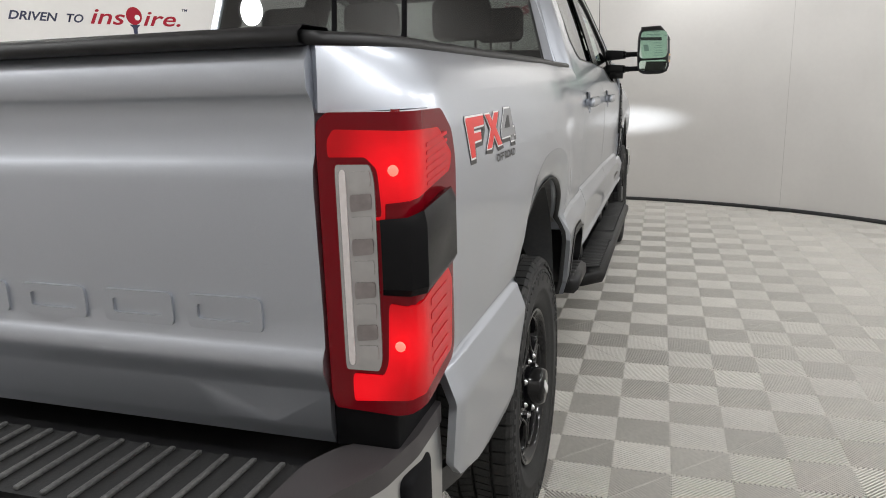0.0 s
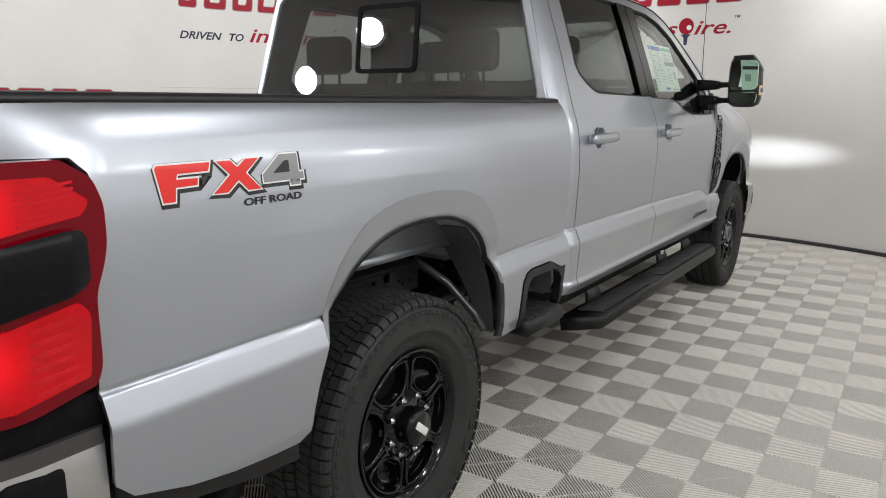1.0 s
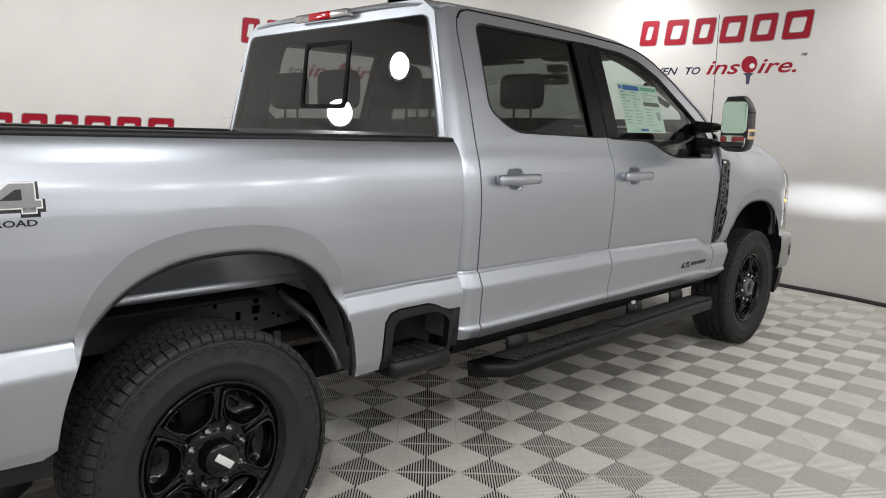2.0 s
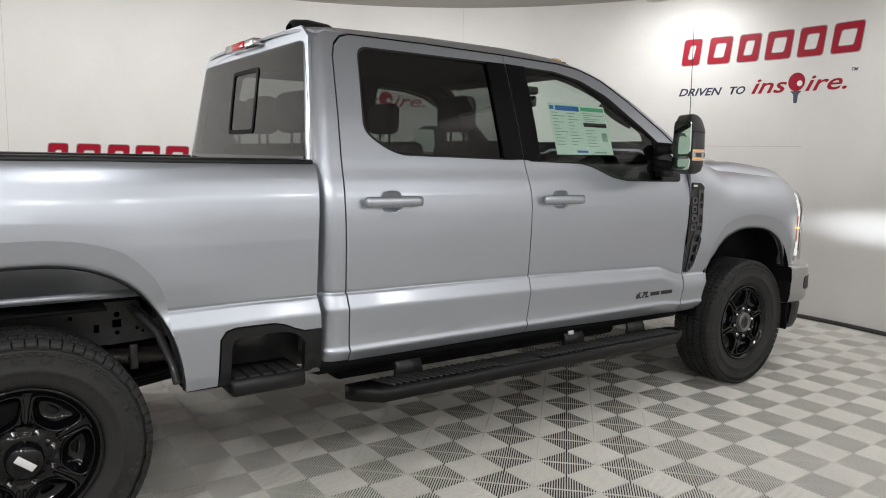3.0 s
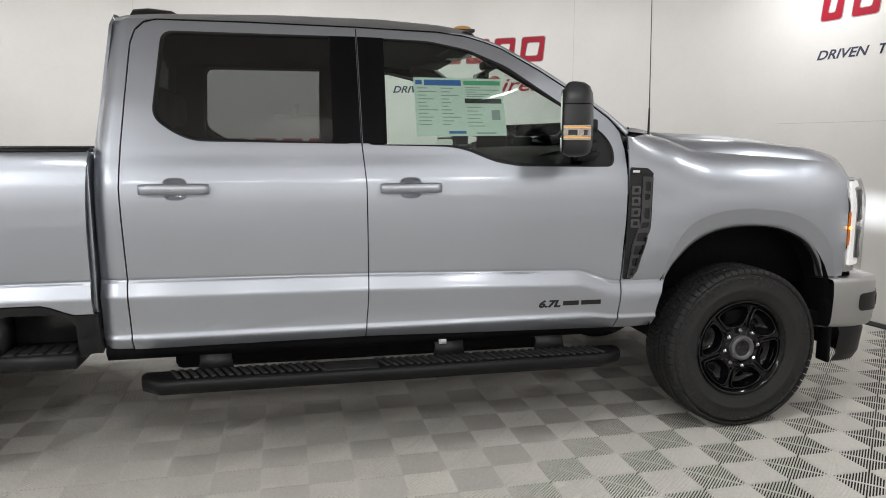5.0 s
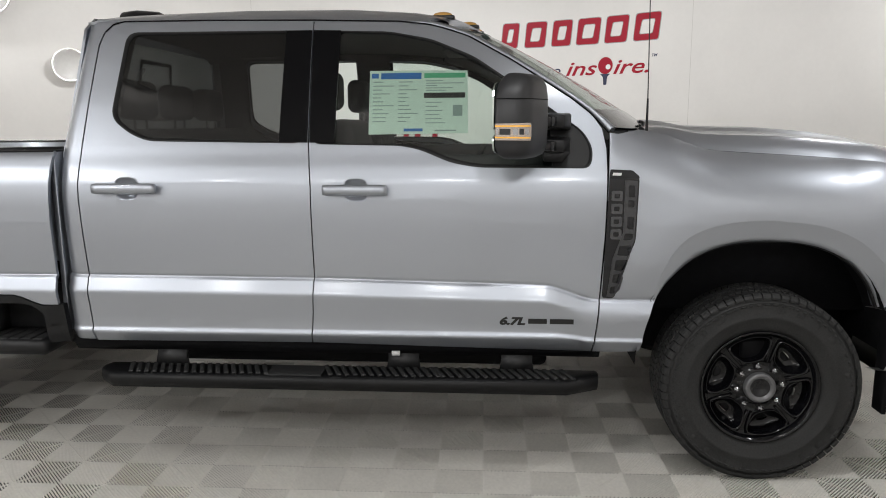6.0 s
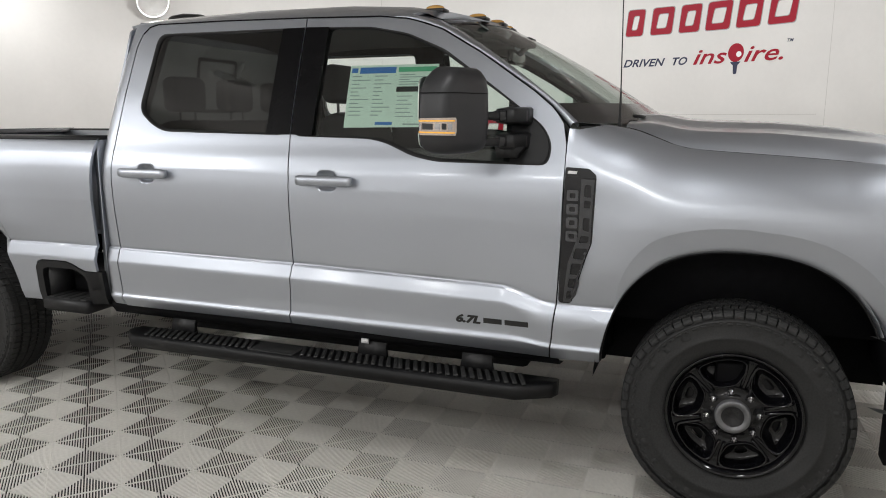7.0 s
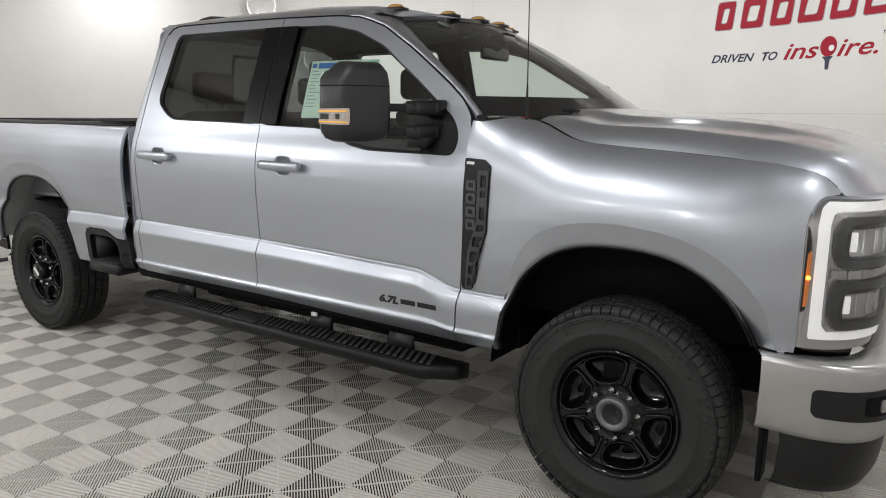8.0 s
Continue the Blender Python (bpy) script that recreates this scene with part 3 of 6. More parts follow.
def door_handle(parent, y0, y1, z, s, key):
    """A strap handle on two posts over a shallow cup."""
    x = cab_x((y0 + y1) / 2, z)
    yc = (y0 + y1) / 2
    rows = []
    for r, d in ((1.0, 0.001), (0.93, 0.002), (0.8, -0.010), (0.5, -0.020), (0.0, -0.022)):
        rows.append([Vector((s * (x + d), yc + 0.052 * r * math.copysign(abs(math.cos(a)) ** 0.6, math.cos(a)), z - 0.002 + 0.050 * r * math.copysign(abs(math.sin(a)) ** 0.6, math.sin(a))))
                     for a in [2 * math.pi * k / 28 for k in range(28)]])
    h = part("handle", loft(rows, closed=True, flip=s < 0), PAINT, parent)
    rows = []
    for k, y in enumerate(steps(y0, y1, 0.02)):
        t = (y - y0) / (y1 - y0)
        out = 0.034 + 0.006 * math.sin(math.pi * t)
        hh = 0.0225 if 0.03 < t < 0.97 else 0.020
        ring = [(out - 0.006, hh), (out + 0.004, hh * 0.75), (out + 0.006, 0), (out + 0.004, -hh * 0.75), (out - 0.006, -hh), (out - 0.016, -hh * 0.8), (out - 0.016, hh * 0.8)]
        rows.append([Vector((s * (x + a), y, z + b)) for a, b in ring])
    bm = loft(rows, closed=True, caps=True, flip=s < 0)
    part("grip", bm, PAINT, h)
    part("post", box((x * s, y0 + 0.008, z - 0.017), ((x + 0.03) * s, y0 + 0.045, z + 0.017), 0.004), PAINT, h)
    part("post", box((x * s, y1 - 0.045, z - 0.017), ((x + 0.03) * s, y1 - 0.008, z + 0.017), 0.004), PAINT, h)
    if key:
        bm = rod((s * (x + 0.03), y1 - 0.032, z), (s * (x + 0.0395), y1 - 0.032, z), 0.008)
        part("sensor", bm, GLOSS_BLACK, h)


def seal(parent, hole, fn, s, width=0.016):
    """The black rubber round a window opening."""
    ring = hole + [hole[0]]
    rows = [[], [], []]
    c = (sum(p[0] for p in hole) / len(hole), sum(p[1] for p in hole) / len(hole))
    for y, z in ring:
        d = Vector((c[0] - y, c[1] - z))
        d = d.normalized() * width
        rows[0].append(Vector((s * (fn(y, z) + 0.0015), y, z)))
        rows[1].append(Vector((s * (fn(y, z) + 0.003), y + d.x * 0.5, z + d.y * 0.5)))
        rows[2].append(Vector((s * (fn(y, z) - 0.012), y + d.x, z + d.y)))
    part("seal", loft(rows, flip=s > 0), BLACK_TRIM, parent)


def inset(loop, d):
    c = Vector((sum(p[0] for p in loop) / len(loop), sum(p[1] for p in loop) / len(loop)))
    return [tuple(Vector(p) + (c - Vector(p)).normalized() * d) for p in loop]


def build_doors(s):
    FRONT[0] = Vector((s, 0, 0))
    glassy = lambda y, z: cab_x(y, z) - 0.012
    for name, outline, hole, mat, hy, mark in (("rear_door", REAR_DOOR, REAR_HOLE, GLASS_DARK, (1.258, 1.532), 0), ("front_door", FRONT_DOOR, FRONT_HOLE, GLASS_CLEAR, (2.245, 2.512), 1)):
        lo = [p for p in outline]
        d = part(name, sheet([lo, hole, cup_line((hy[0] + hy[1]) / 2, 1.236 if mark else 1.243)], side(cab_x, s), Y_CUTS, Z_CUTS, 0.014), PAINT, truck)
        door_handle(d, hy[0], hy[1], 1.236 if mark else 1.243, s, mark)
        seal(d, hole, cab_x, s)
        if mark:
            g = rounded([(2.29, 1.90), (2.50, 1.897), (2.68, 1.862), (2.86, 1.787), (3.10, 1.624), (3.18, 1.565), (3.195, 1.315), (2.88, 1.320), (2.77, 1.340), (2.64, 1.393), (2.56, 1.410), (2.285, 1.418)], 0.03)
            pil = [(2.1725, 1.904), (2.29, 1.901), (2.283, 1.428), (2.1765, 1.430)]
            sail = [(3.175, 1.575), (3.25, 1.515), (3.315, 1.470), (3.355, 1.40), (3.345, 1.314), (3.185, 1.316)]
            part("mirror_base", sheet([sail], side(lambda y, z: cab_x(y, z) - 0.004, s), steps(3.1, 3.4, 0.05), Z_CUTS, 0.012), BLACK_TRIM, d, "matt black mirror mount")
        else:
            g = rounded([(1.298, 1.530), (1.332, 1.913), (2.056, 1.909), (2.050, 1.421), (1.475, 1.433), (1.395, 1.461)], 0.05)
            pil = [(2.052, 1.904), (2.1645, 1.904), (2.1685, 1.430), (2.047, 1.431)]
        if mark or s > 0:  # the far rear window is lowered
            pane("window_glass", sheet([g], side(glassy, s), steps(1.2, 3.3, 0.1), steps(1.3, 1.95, 0.06), 0.004), mat, d)
        part("pillar_cover", sheet([pil], side(lambda y, z: cab_x(y, z) + 0.0045, s), steps(2.0, 2.4, 0.05), steps(1.4, 1.95, 0.05), 0.008), SATIN_BLACK, d, "black pillar cover")
    # jambs behind the gaps, coloured dark so that the gaps look shaded
    jamb = [(1.125, 0.56), (1.125, 1.39), (1.175, 1.955), (2.5, 1.96), (2.72, 1.93), (3.05, 1.77), (3.40, 1.50), (3.46, 1.30), (3.46, 0.54)]
    hole1 = rounded([(1.30, 1.50), (1.345, 1.92), (2.08, 1.915), (2.08, 1.40), (1.45, 1.40)], 0.04)
    hole2 = rounded([(2.27, 1.91), (2.50, 1.905), (2.70, 1.868), (3.15, 1.60), (3.15, 1.30), (2.80, 1.30), (2.6, 1.38), (2.27, 1.40)], 0.03)
    part("door_jamb", sheet([jamb, hole1, hole2], side(lambda y, z: cab_x(y, z) - 0.036, s), steps(1.0, 3.5, 0.1), Z_CUTS, 0.03), DARK, truck)
    # the corner of the cab behind the rear door
    corner = [(1.075, 0.575), (1.070, 0.868), (1.068, 1.395), (1.085, 1.55), (1.105, 1.75), (1.120, 1.905), (1.14, 1.95), (1.20, 1.972),
              (1.30, 1.962), (1.262, 1.946), (1.230, 1.912), (1.212, 1.855), (1.197, 1.650), (1.181, 1.420), (1.174, 1.250), (1.184, 0.870), (1.194, 0.575)]

    def corner_x(y, z):
        x = cab_x(y, z)
        back = 1.068 + max(0, z - 1.395) * 0.105
        return x - 0.055 * max(0, 1 - (y - back) / 0.075) ** 2
    part("cab_corner", sheet([corner], side(corner_x, s), steps(1.06, 1.3, 0.015), Z_CUTS, 0.012), PAINT, truck)
    # sill under the doors
    rows = []
    for y in steps(1.08, 3.40, 0.2):
        rows.append([Vector((s * x, y, z)) for x, z in ((0.955, 0.585), (0.965, 0.555), (0.94, 0.515), (0.85, 0.50))])
    part("sill", loft(rows, flip=s < 0), DARK, truck)


both(build_doors)

BED_OUT = ([(1.062, 1.400), (1.050, 1.10), (1.048, 0.870), (1.058, 0.738), (0.985, 0.738), (0.945, 0.752), (0.900, 0.772), (0.860, 0.782), (0.705, 0.782), (0.668, 0.772), (0.646, 0.740), (0.640, 0.556)]
           + flare_lines(ARCH_R, 0.585, 0.556)[1][::-1]
           + [(-0.500, 0.566), (-0.580, 0.570), (-0.700, 0.582), (-0.82, 0.605), (-0.95, 0.645), (-0.985, 0.680), (-0.988, 0.860), (-0.987, 1.070), (-0.972, 1.140), (-0.966, 1.235), (-0.976, 1.275), (-1.000, 1.302),
              (-1.172, 1.302), (-1.168, 1.400)])


def build_bed(s):
    FRONT[0] = Vector((s, 0, 0))
    us = sorted(steps(-1.17, -0.93, 0.02) + steps(-0.9, 1.06, 0.04))
    part("bed_side", sheet([BED_OUT], side(bed_x, s), us, Z_CUTS, 0.016), PAINT, truck)
    build_flare("bed_flare", ARCH_R, 0.585, 0.556, bed_x, 0.022, s)
    rows = [[Vector((s * x, y, z)) for x, z in ((bed_x(y, 1.398) + 0.004, 1.393), (bed_x(y, 1.398) + 0.005, 1.404), (bed_x(y, 1.398) - 0.003, 1.412), (0.875, 1.416), (0.845, 1.412), (0.84, 1.395))]
            for y in [-1.172, -1.15, -1.12, -1.08, -1.04, -1.0, -0.95, -0.8, -0.5, -0.2, 0.1, 0.4, 0.7, 1.055]]
    part("rail_cap", loft(rows, closed=True, caps=True, flip=s < 0), BLACK_TRIM, truck, "black plastic bed rail cap")
    part("bed_wall", box((s * 0.84, -1.15, 0.93), (s * 0.855, 1.05, 1.40)), PAINT, truck)
    # wheel house
    rows = []
    for x in (1.0, 0.90, 0.62):
        rows.append([Vector((s * x, y, z)) for y, z in arch_line(ARCH_R, 0.60, 0.845, grow=0.012)])
    bm = loft(rows, flip=s > 0)
    part("wheel_house", bm, GREY_STEEL, truck, "bare grey inner wheel arch")
    part("arch_lip", loft([[Vector((s * (bed_x(y, z) + o - 0.016), y, z)) for y, z in arch_line(ARCH_R, 0.585, 0.556, 44, grow=g)] for o, g in ((0.001, 0.001), (0.0, -0.004), (-0.014, -0.006))], flip=s < 0), BLACK_TRIM, truck)
    # step pocket in front of the rear wheel
    pocket = [(0.646, 0.556), (0.652, 0.738), (0.672, 0.766), (0.705, 0.776), (0.860, 0.776), (0.900, 0.766), (0.945, 0.746), (0.985, 0.732), (1.068, 0.732), (1.074, 0.560), (0.99, 0.560), (0.988, 0.69), (0.965, 0.715),
              (0.930, 0.735), (0.90, 0.742), (0.73, 0.742), (0.700, 0.73), (0.690, 0.70), (0.688, 0.556)]
    ps = part("step_surround", sheet([pocket], side(lambda y, z: bed_x(y, z) + 0.004 if y < 1.02 else BED_Z(z) - 0.02, s), steps(0.6, 1.1, 0.03), Z_CUTS, 0.03), BLACK_TRIM, truck, "black plastic surround of the side step")
    bm = box((s * 0.80, 0.66, 0.54), (s * 0.83, 1.06, 0.79))
    box((s * 0.80, 0.675, 0.56), (s * 0.985, 0.692, 0.77), bm=bm)
    part("pocket_wall", bm, PANEL_GREY, ps)
    rows = []
    for y, w in ((0.682, 0.7), (0.694, 1.0), (0.978, 1.0), (0.990, 0.7)):
        rows.append([Vector((s * (0.935 + a * w), y, 0.548 + b * w)) for a, b in ((-0.11, 0.03), (0.085, 0.03), (0.105, 0.018), (0.106, -0.020), (0.088, -0.038), (-0.11, -0.036))])
    st = part("side_step", loft(rows, closed=True, caps=True, flip=s < 0), BLACK_TRIM, truck, "black plastic box side step")
    for k in range(5):
        y = 0.703 + k * 0.055
        part("tread", box((s * 0.87, y, 0.575), (s * 1.020, y + 0.043, 0.583), 0.004), STEP_RUBBER, st)


both(build_bed)

# bed floor, front wall and tailgate
bed_floor = part("bed_floor", box((-0.85, -1.14, 0.90), (0.85, 1.05, 0.93)), PAINT, truck)
for k in range(17):
    x = -0.8 + 0.1 * k
    part("floor_rib", box((x - 0.03, -1.14, 0.93), (x + 0.03, 1.03, 0.94)), PAINT, bed_floor)
part("bed_front_wall", box((-0.95, 1.035, 0.60), (0.95, 1.058, 1.395), 0.004), PAINT, truck)

GATE_Y = knots([(0.80, -1.165), (0.83, -1.178), (0.885, -1.176), (0.898, -1.180), (0.925, -1.193), (0.945, -1.192), (0.962, -1.181), (1.00, -1.180), (1.20, -1.184), (1.225, -1.182), (1.245, -1.172), (1.30, -1.166),
                (1.318, -1.172), (1.335, -1.186), (1.37, -1.186), (1.39, -1.172), (1.396, -1.16)])
FRONT[0] = Vector((0, -1, 0))
gate_out = [(-0.897, 0.80), (0.897, 0.80), (0.896, 1.396), (-0.896, 1.396)]
gate = part("tailgate", sheet([gate_out], lambda x, z: Vector((x, GATE_Y(z), z)), steps(-0.9, 0.9, 0.1), [0.815, 0.83, 0.885, 0.892, 0.898, 0.91, 0.925, 0.935, 0.945, 0.955, 0.962, 1.0, 1.1, 1.2, 1.21, 1.225, 1.235, 1.245, 1.3, 1.31, 1.318, 1.326, 1.335, 1.35, 1.37, 1.38, 1.39], 0.03), PAINT, truck)
rows = [[Vector((x, y, z)) for x in steps(-0.892, 0.892, 0.1)] for y, z in ((-1.165, 1.392), (-1.190, 1.396), (-1.192, 1.408), (-1.175, 1.420), (-1.10, 1.420), (-1.09, 1.39))]
part("gate_cap", loft(rows, flip=False), BLACK_TRIM, gate, "black plastic tailgate top cap")
# raised plates along the tailgate in place of its wording
for x0 in (0.730, 0.570, 0.400, 0.235, -0.06, -0.22, -0.38, -0.54, -0.70):
    outer = rounded([(x0 - 0.066, 0.977), (x0 + 0.066, 0.977), (x0 + 0.066, 1.031), (x0 - 0.066, 1.031)], 0.010, 3)
    inner = rounded([(x0 - 0.048, 0.992), (x0 + 0.048, 0.992), (x0 + 0.048, 1.016), (x0 - 0.048, 1.016)], 0.006, 3)
    part("raised_block", sheet([outer, inner], lambda x, z: Vector((x, GATE_Y(z) - 0.0045, z)), (), (), 0.006), PAINT, gate)
bm = box((-0.16, -1.19, 1.262), (0.16, -1.160, 1.296), 0.006)
part("gate_handle", bm, GLOSS_BLACK, gate)


def build_tail_light(s):
    """A tall lamp that wraps round the corner, dark in the middle of its outer half."""
    def tail(u, v):
        # u runs from the inner edge (0) to the outer edge (1)
        x = 0.897 + 0.136 * min(1, u / 0.62) ** 0.9
        y = -1.180 + 0.012 * u + (0.205 * max(0, (u - 0.55) / 0.45) ** 1.1)
        return Vector((s * (x + 0.006), y, v))
    FRONT[0] = Vector((s * 0.5, -1, 0))
    us = steps(0, 1, 0.04)
    vs = steps(0.8, 1.3, 0.04)
    t = thing("tail_light", "", "")
    t.parent = truck
    outer = [(0.0, 0.885), (0.02, 0.868), (0.45, 0.862), (0.70, 0.872), (0.92, 0.895), (0.945, 0.93), (0.945, 1.06), (0.985, 1.115), (1.0, 1.15), (1.0, 1.22), (0.965, 1.268), (0.86, 1.302), (0.06, 1.303), (0.0, 1.290)]
    part("lens", sheet([rounded(outer, 0.02, 3)], tail, us, vs, 0.03), RED_DARK, t, "dark red lens")

    def layer(name, outline, mat, lift, label=""):
        f = lambda u, v: tail(u, v) + Vector((s * 0.45 * (0.4 + u), -1 + 0.6 * u, 0)).normalized() * lift
        return part(name, sheet([rounded(outline, 0.015, 3)], f, us, vs, 0.008), mat, t, label)
    layer("lit_lens", [(0.12, 1.155), (0.42, 1.155), (0.42, 1.178), (0.60, 1.182), (0.92, 1.205), (0.95, 1.23), (0.82, 1.275), (0.10, 1.280), (0.06, 1.265), (0.06, 1.242), (0.30, 1.242), (0.38, 1.225), (0.40, 1.16)], RED_GLOW, 0.003, "glowing red upper lens")
    layer("lit_lens", [(0.42, 1.035), (0.60, 1.03), (0.88, 1.055), (0.92, 1.03), (0.90, 0.915), (0.62, 0.890), (0.14, 0.882), (0.14, 0.925), (0.36, 0.925), (0.40, 0.945)], RED_GLOW, 0.003, "glowing red lower lens")
    for k in range(6):
        z = 1.195 + 0.011 * k
        layer("lens_rib", [(0.70, z), (0.90, z + 0.012), (0.90, z + 0.017), (0.70, z + 0.005)], LOUD_RED, 0.0045)
        z = 0.905 + 0.022 * k
        layer("lens_rib", [(0.70, z), (0.86, z + 0.010), (0.86, z + 0.020), (0.70, z + 0.011)], LOUD_RED, 0.0045)
    rev = layer("reverse_lens", [(0.10, 0.932), (0.33, 0.932), (0.355, 0.950), (0.355, 1.21), (0.33, 1.232), (0.10, 1.232)], LENS_CLEAR, 0.004, "clear ribbed reversing lamp")
    for k in range(9):
        f = lambda u, v: tail(u, v) + Vector((s * 0.2, -1, 0)).normalized() * 0.007
        z = 0.946 + k * 0.0315
        part("facet", sheet([rounded([(0.19, z), (0.335, z + 0.004), (0.335, z + 0.026), (0.19, z + 0.024)], 0.01, 3)], f, (), (), 0.006), LENS_GREY if k % 2 else LENS_CLEAR, rev)
    layer("bar_lens", [(0.125, 0.940), (0.165, 0.940), (0.165, 1.225), (0.125, 1.225)], WHITE_VEIL, 0.007)
    # dark sensor block across the middle
    rows = []
    for u, z0, z1, lift in ((0.38, 1.048, 1.156, 0.014), (0.56, 1.048, 1.160, 0.020), (0.62, 1.050, 1.168, 0.030), (0.86, 1.070, 1.184, 0.030), (0.90, 1.078, 1.182, 0.020), (0.93, 1.088, 1.172, 0.004)):
        c = tail(u, 1.1)
        n = Vector((s * 0.45 * (0.4 + u), -1 + 0.75 * u, 0)).normalized()
        ring = []
        for q, inset_by in ((0.0, 0.008), (0.10, 0.0), (0.84, 0.0), (1.0, 0.010)):
            ring.append(Vector((c.x, c.y, z0 + (z1 - z0) * q)) + n * (lift - inset_by))
        rows.append(ring)
    bm = loft(rows, flip=s > 0)
    thick(bm, 0.02)
    part("sensor_cover", sharp_by_angle(bm, 30), SATIN_BLACK, t, "gloss black sensor cover")
    for u, z in ((0.50, 1.225), (0.50, 0.975)):
        c = tail(u, z) + Vector((s * 0.25, -1, 0)).normalized() * 0.012
        bm = bmesh.new()
        bmesh.ops.create_icosphere(bm, subdivisions=2, radius=0.008, matrix=Matrix.Translation(c) @ Matrix.Diagonal((1, 0.5, 1, 1)))
        part("bulb", bm, RED_BULB, t)
    # dark block added for the shade in the gap below the lamp
    part("lamp_shelf", box((s * 0.895, -1.165, 0.795), (s * 1.0, -0.975, 0.868), 0.006), DARK, t)


both(build_tail_light)

# rear bumper with its step pads


def build_rear_bumper():
    t = thing("rear_bumper", "", "")
    t.parent = truck
    rows = []
    for x, y in ((-1.005, -0.985), (-1.012, -1.10), (-0.995, -1.22), (-0.93, -1.34), (-0.80, -1.40), (-0.4, -1.425), (0.4, -1.425), (0.80, -1.40), (0.93, -1.34), (0.995, -1.22), (1.012, -1.10), (1.005, -0.985)):
        n = Vector((x * 0.25, y + 0.9, 0)).normalized()
        rows.append([Vector((x, y, z)) + n * d for z, d in ((0.770, -0.03), (0.778, -0.008), (0.768, 0.0), (0.70, 0.004), (0.56, 0.0), (0.49, -0.02), (0.485, -0.05))])
    part("bumper_bar", sharp_by_angle(loft(rows), 60), PAINT_B, t, "silver bumper bar")
    top = [(-1.0, -0.99), (-1.0, -1.11), (-0.985, -1.21), (-0.92, -1.325), (-0.79, -1.385), (0.79, -1.385), (0.92, -1.325), (0.985, -1.21), (1.0, -1.11), (1.0, -0.99)]
    FRONT[0] = Vector((0, 0, 1))
    part("top_plate", sheet([top], lambda x, y: Vector((x, y, 0.762)), steps(-1, 1, 0.2), (), 0.03), BLACK_TRIM, t, "dark plastic bumper top")
    for s in (1, -1):
        end = rounded([(s * 0.905, -1.185), (s * 0.94, -1.15), (s * 0.985, -0.99), (s * 1.012, -0.985), (s * 1.014, -1.12), (s * 0.998, -1.222), (s * 0.945, -1.328), (s * 0.875, -1.370), (s * 0.880, -1.24)], 0.02)
        part("corner_cap", sheet([end], lambda x, y: Vector((x, y, 0.802)), steps(-1.1, 1.1, 0.1), (), 0.034), CAP_PLASTIC, t)
        pad = [(s * 0.20, -1.20), (s * 0.868, -1.20), (s * 0.862, -1.372), (s * 0.20, -1.38)]
        p = part("step_pad", sheet([rounded(pad, 0.01)], lambda x, y: Vector((x, y, 0.772)), (), (), 0.012), STEP_RUBBER, t)
        for k in range(13):
            x = s * (0.22 + 0.050 * k)
            part("ridge", box((x, -1.370, 0.772), (x + s * 0.009, -1.205, 0.779), 0.002), RIDGE_GREY, p)
        FRONT[0] = Vector((s, -1, 0))
        # dark raised block in place of the shaded hole in the corner
        part("corner_recess", box((s * 0.985, -1.175, 0.60), (s * 1.0205, -1.065, 0.755), 0.014), DARK, t)
        FRONT[0] = Vector((0, 0, 1))
    bm = box((-0.12, -1.40, 0.44), (0.12, -1.10, 0.56), 0.01)
    part("hitch", bm, DARK, t)
    part("plate_recess", box((-0.2, -1.432, 0.60), (0.2, -1.42, 0.72), 0.004), BLACK_TRIM, t)


build_rear_bumper()

# ---- front of the truck ----
FENDER_OUT = ([(3.414, 1.462), (3.410, 1.310), (3.406, 1.050), (3.392, 0.790), (3.378, 0.640), (3.366, 0.548), (3.44, 0.545)]
              + flare_lines(ARCH_F, 0.552, 0.752)[1]
              + [(4.59, 0.752), (4.630, 0.752), (4.634, 0.80), (4.632, 1.00), (4.630, 1.16), (4.636, 1.202), (4.656, 1.236), (4.684, 1.249), (4.704, 1.254)]
              + [(y, FEN_TOP(y) - 0.0012) for y in [4.70, 4.66] + [4.62 - 0.06 * k for k in range(19)]] + [(3.45, 1.457)])


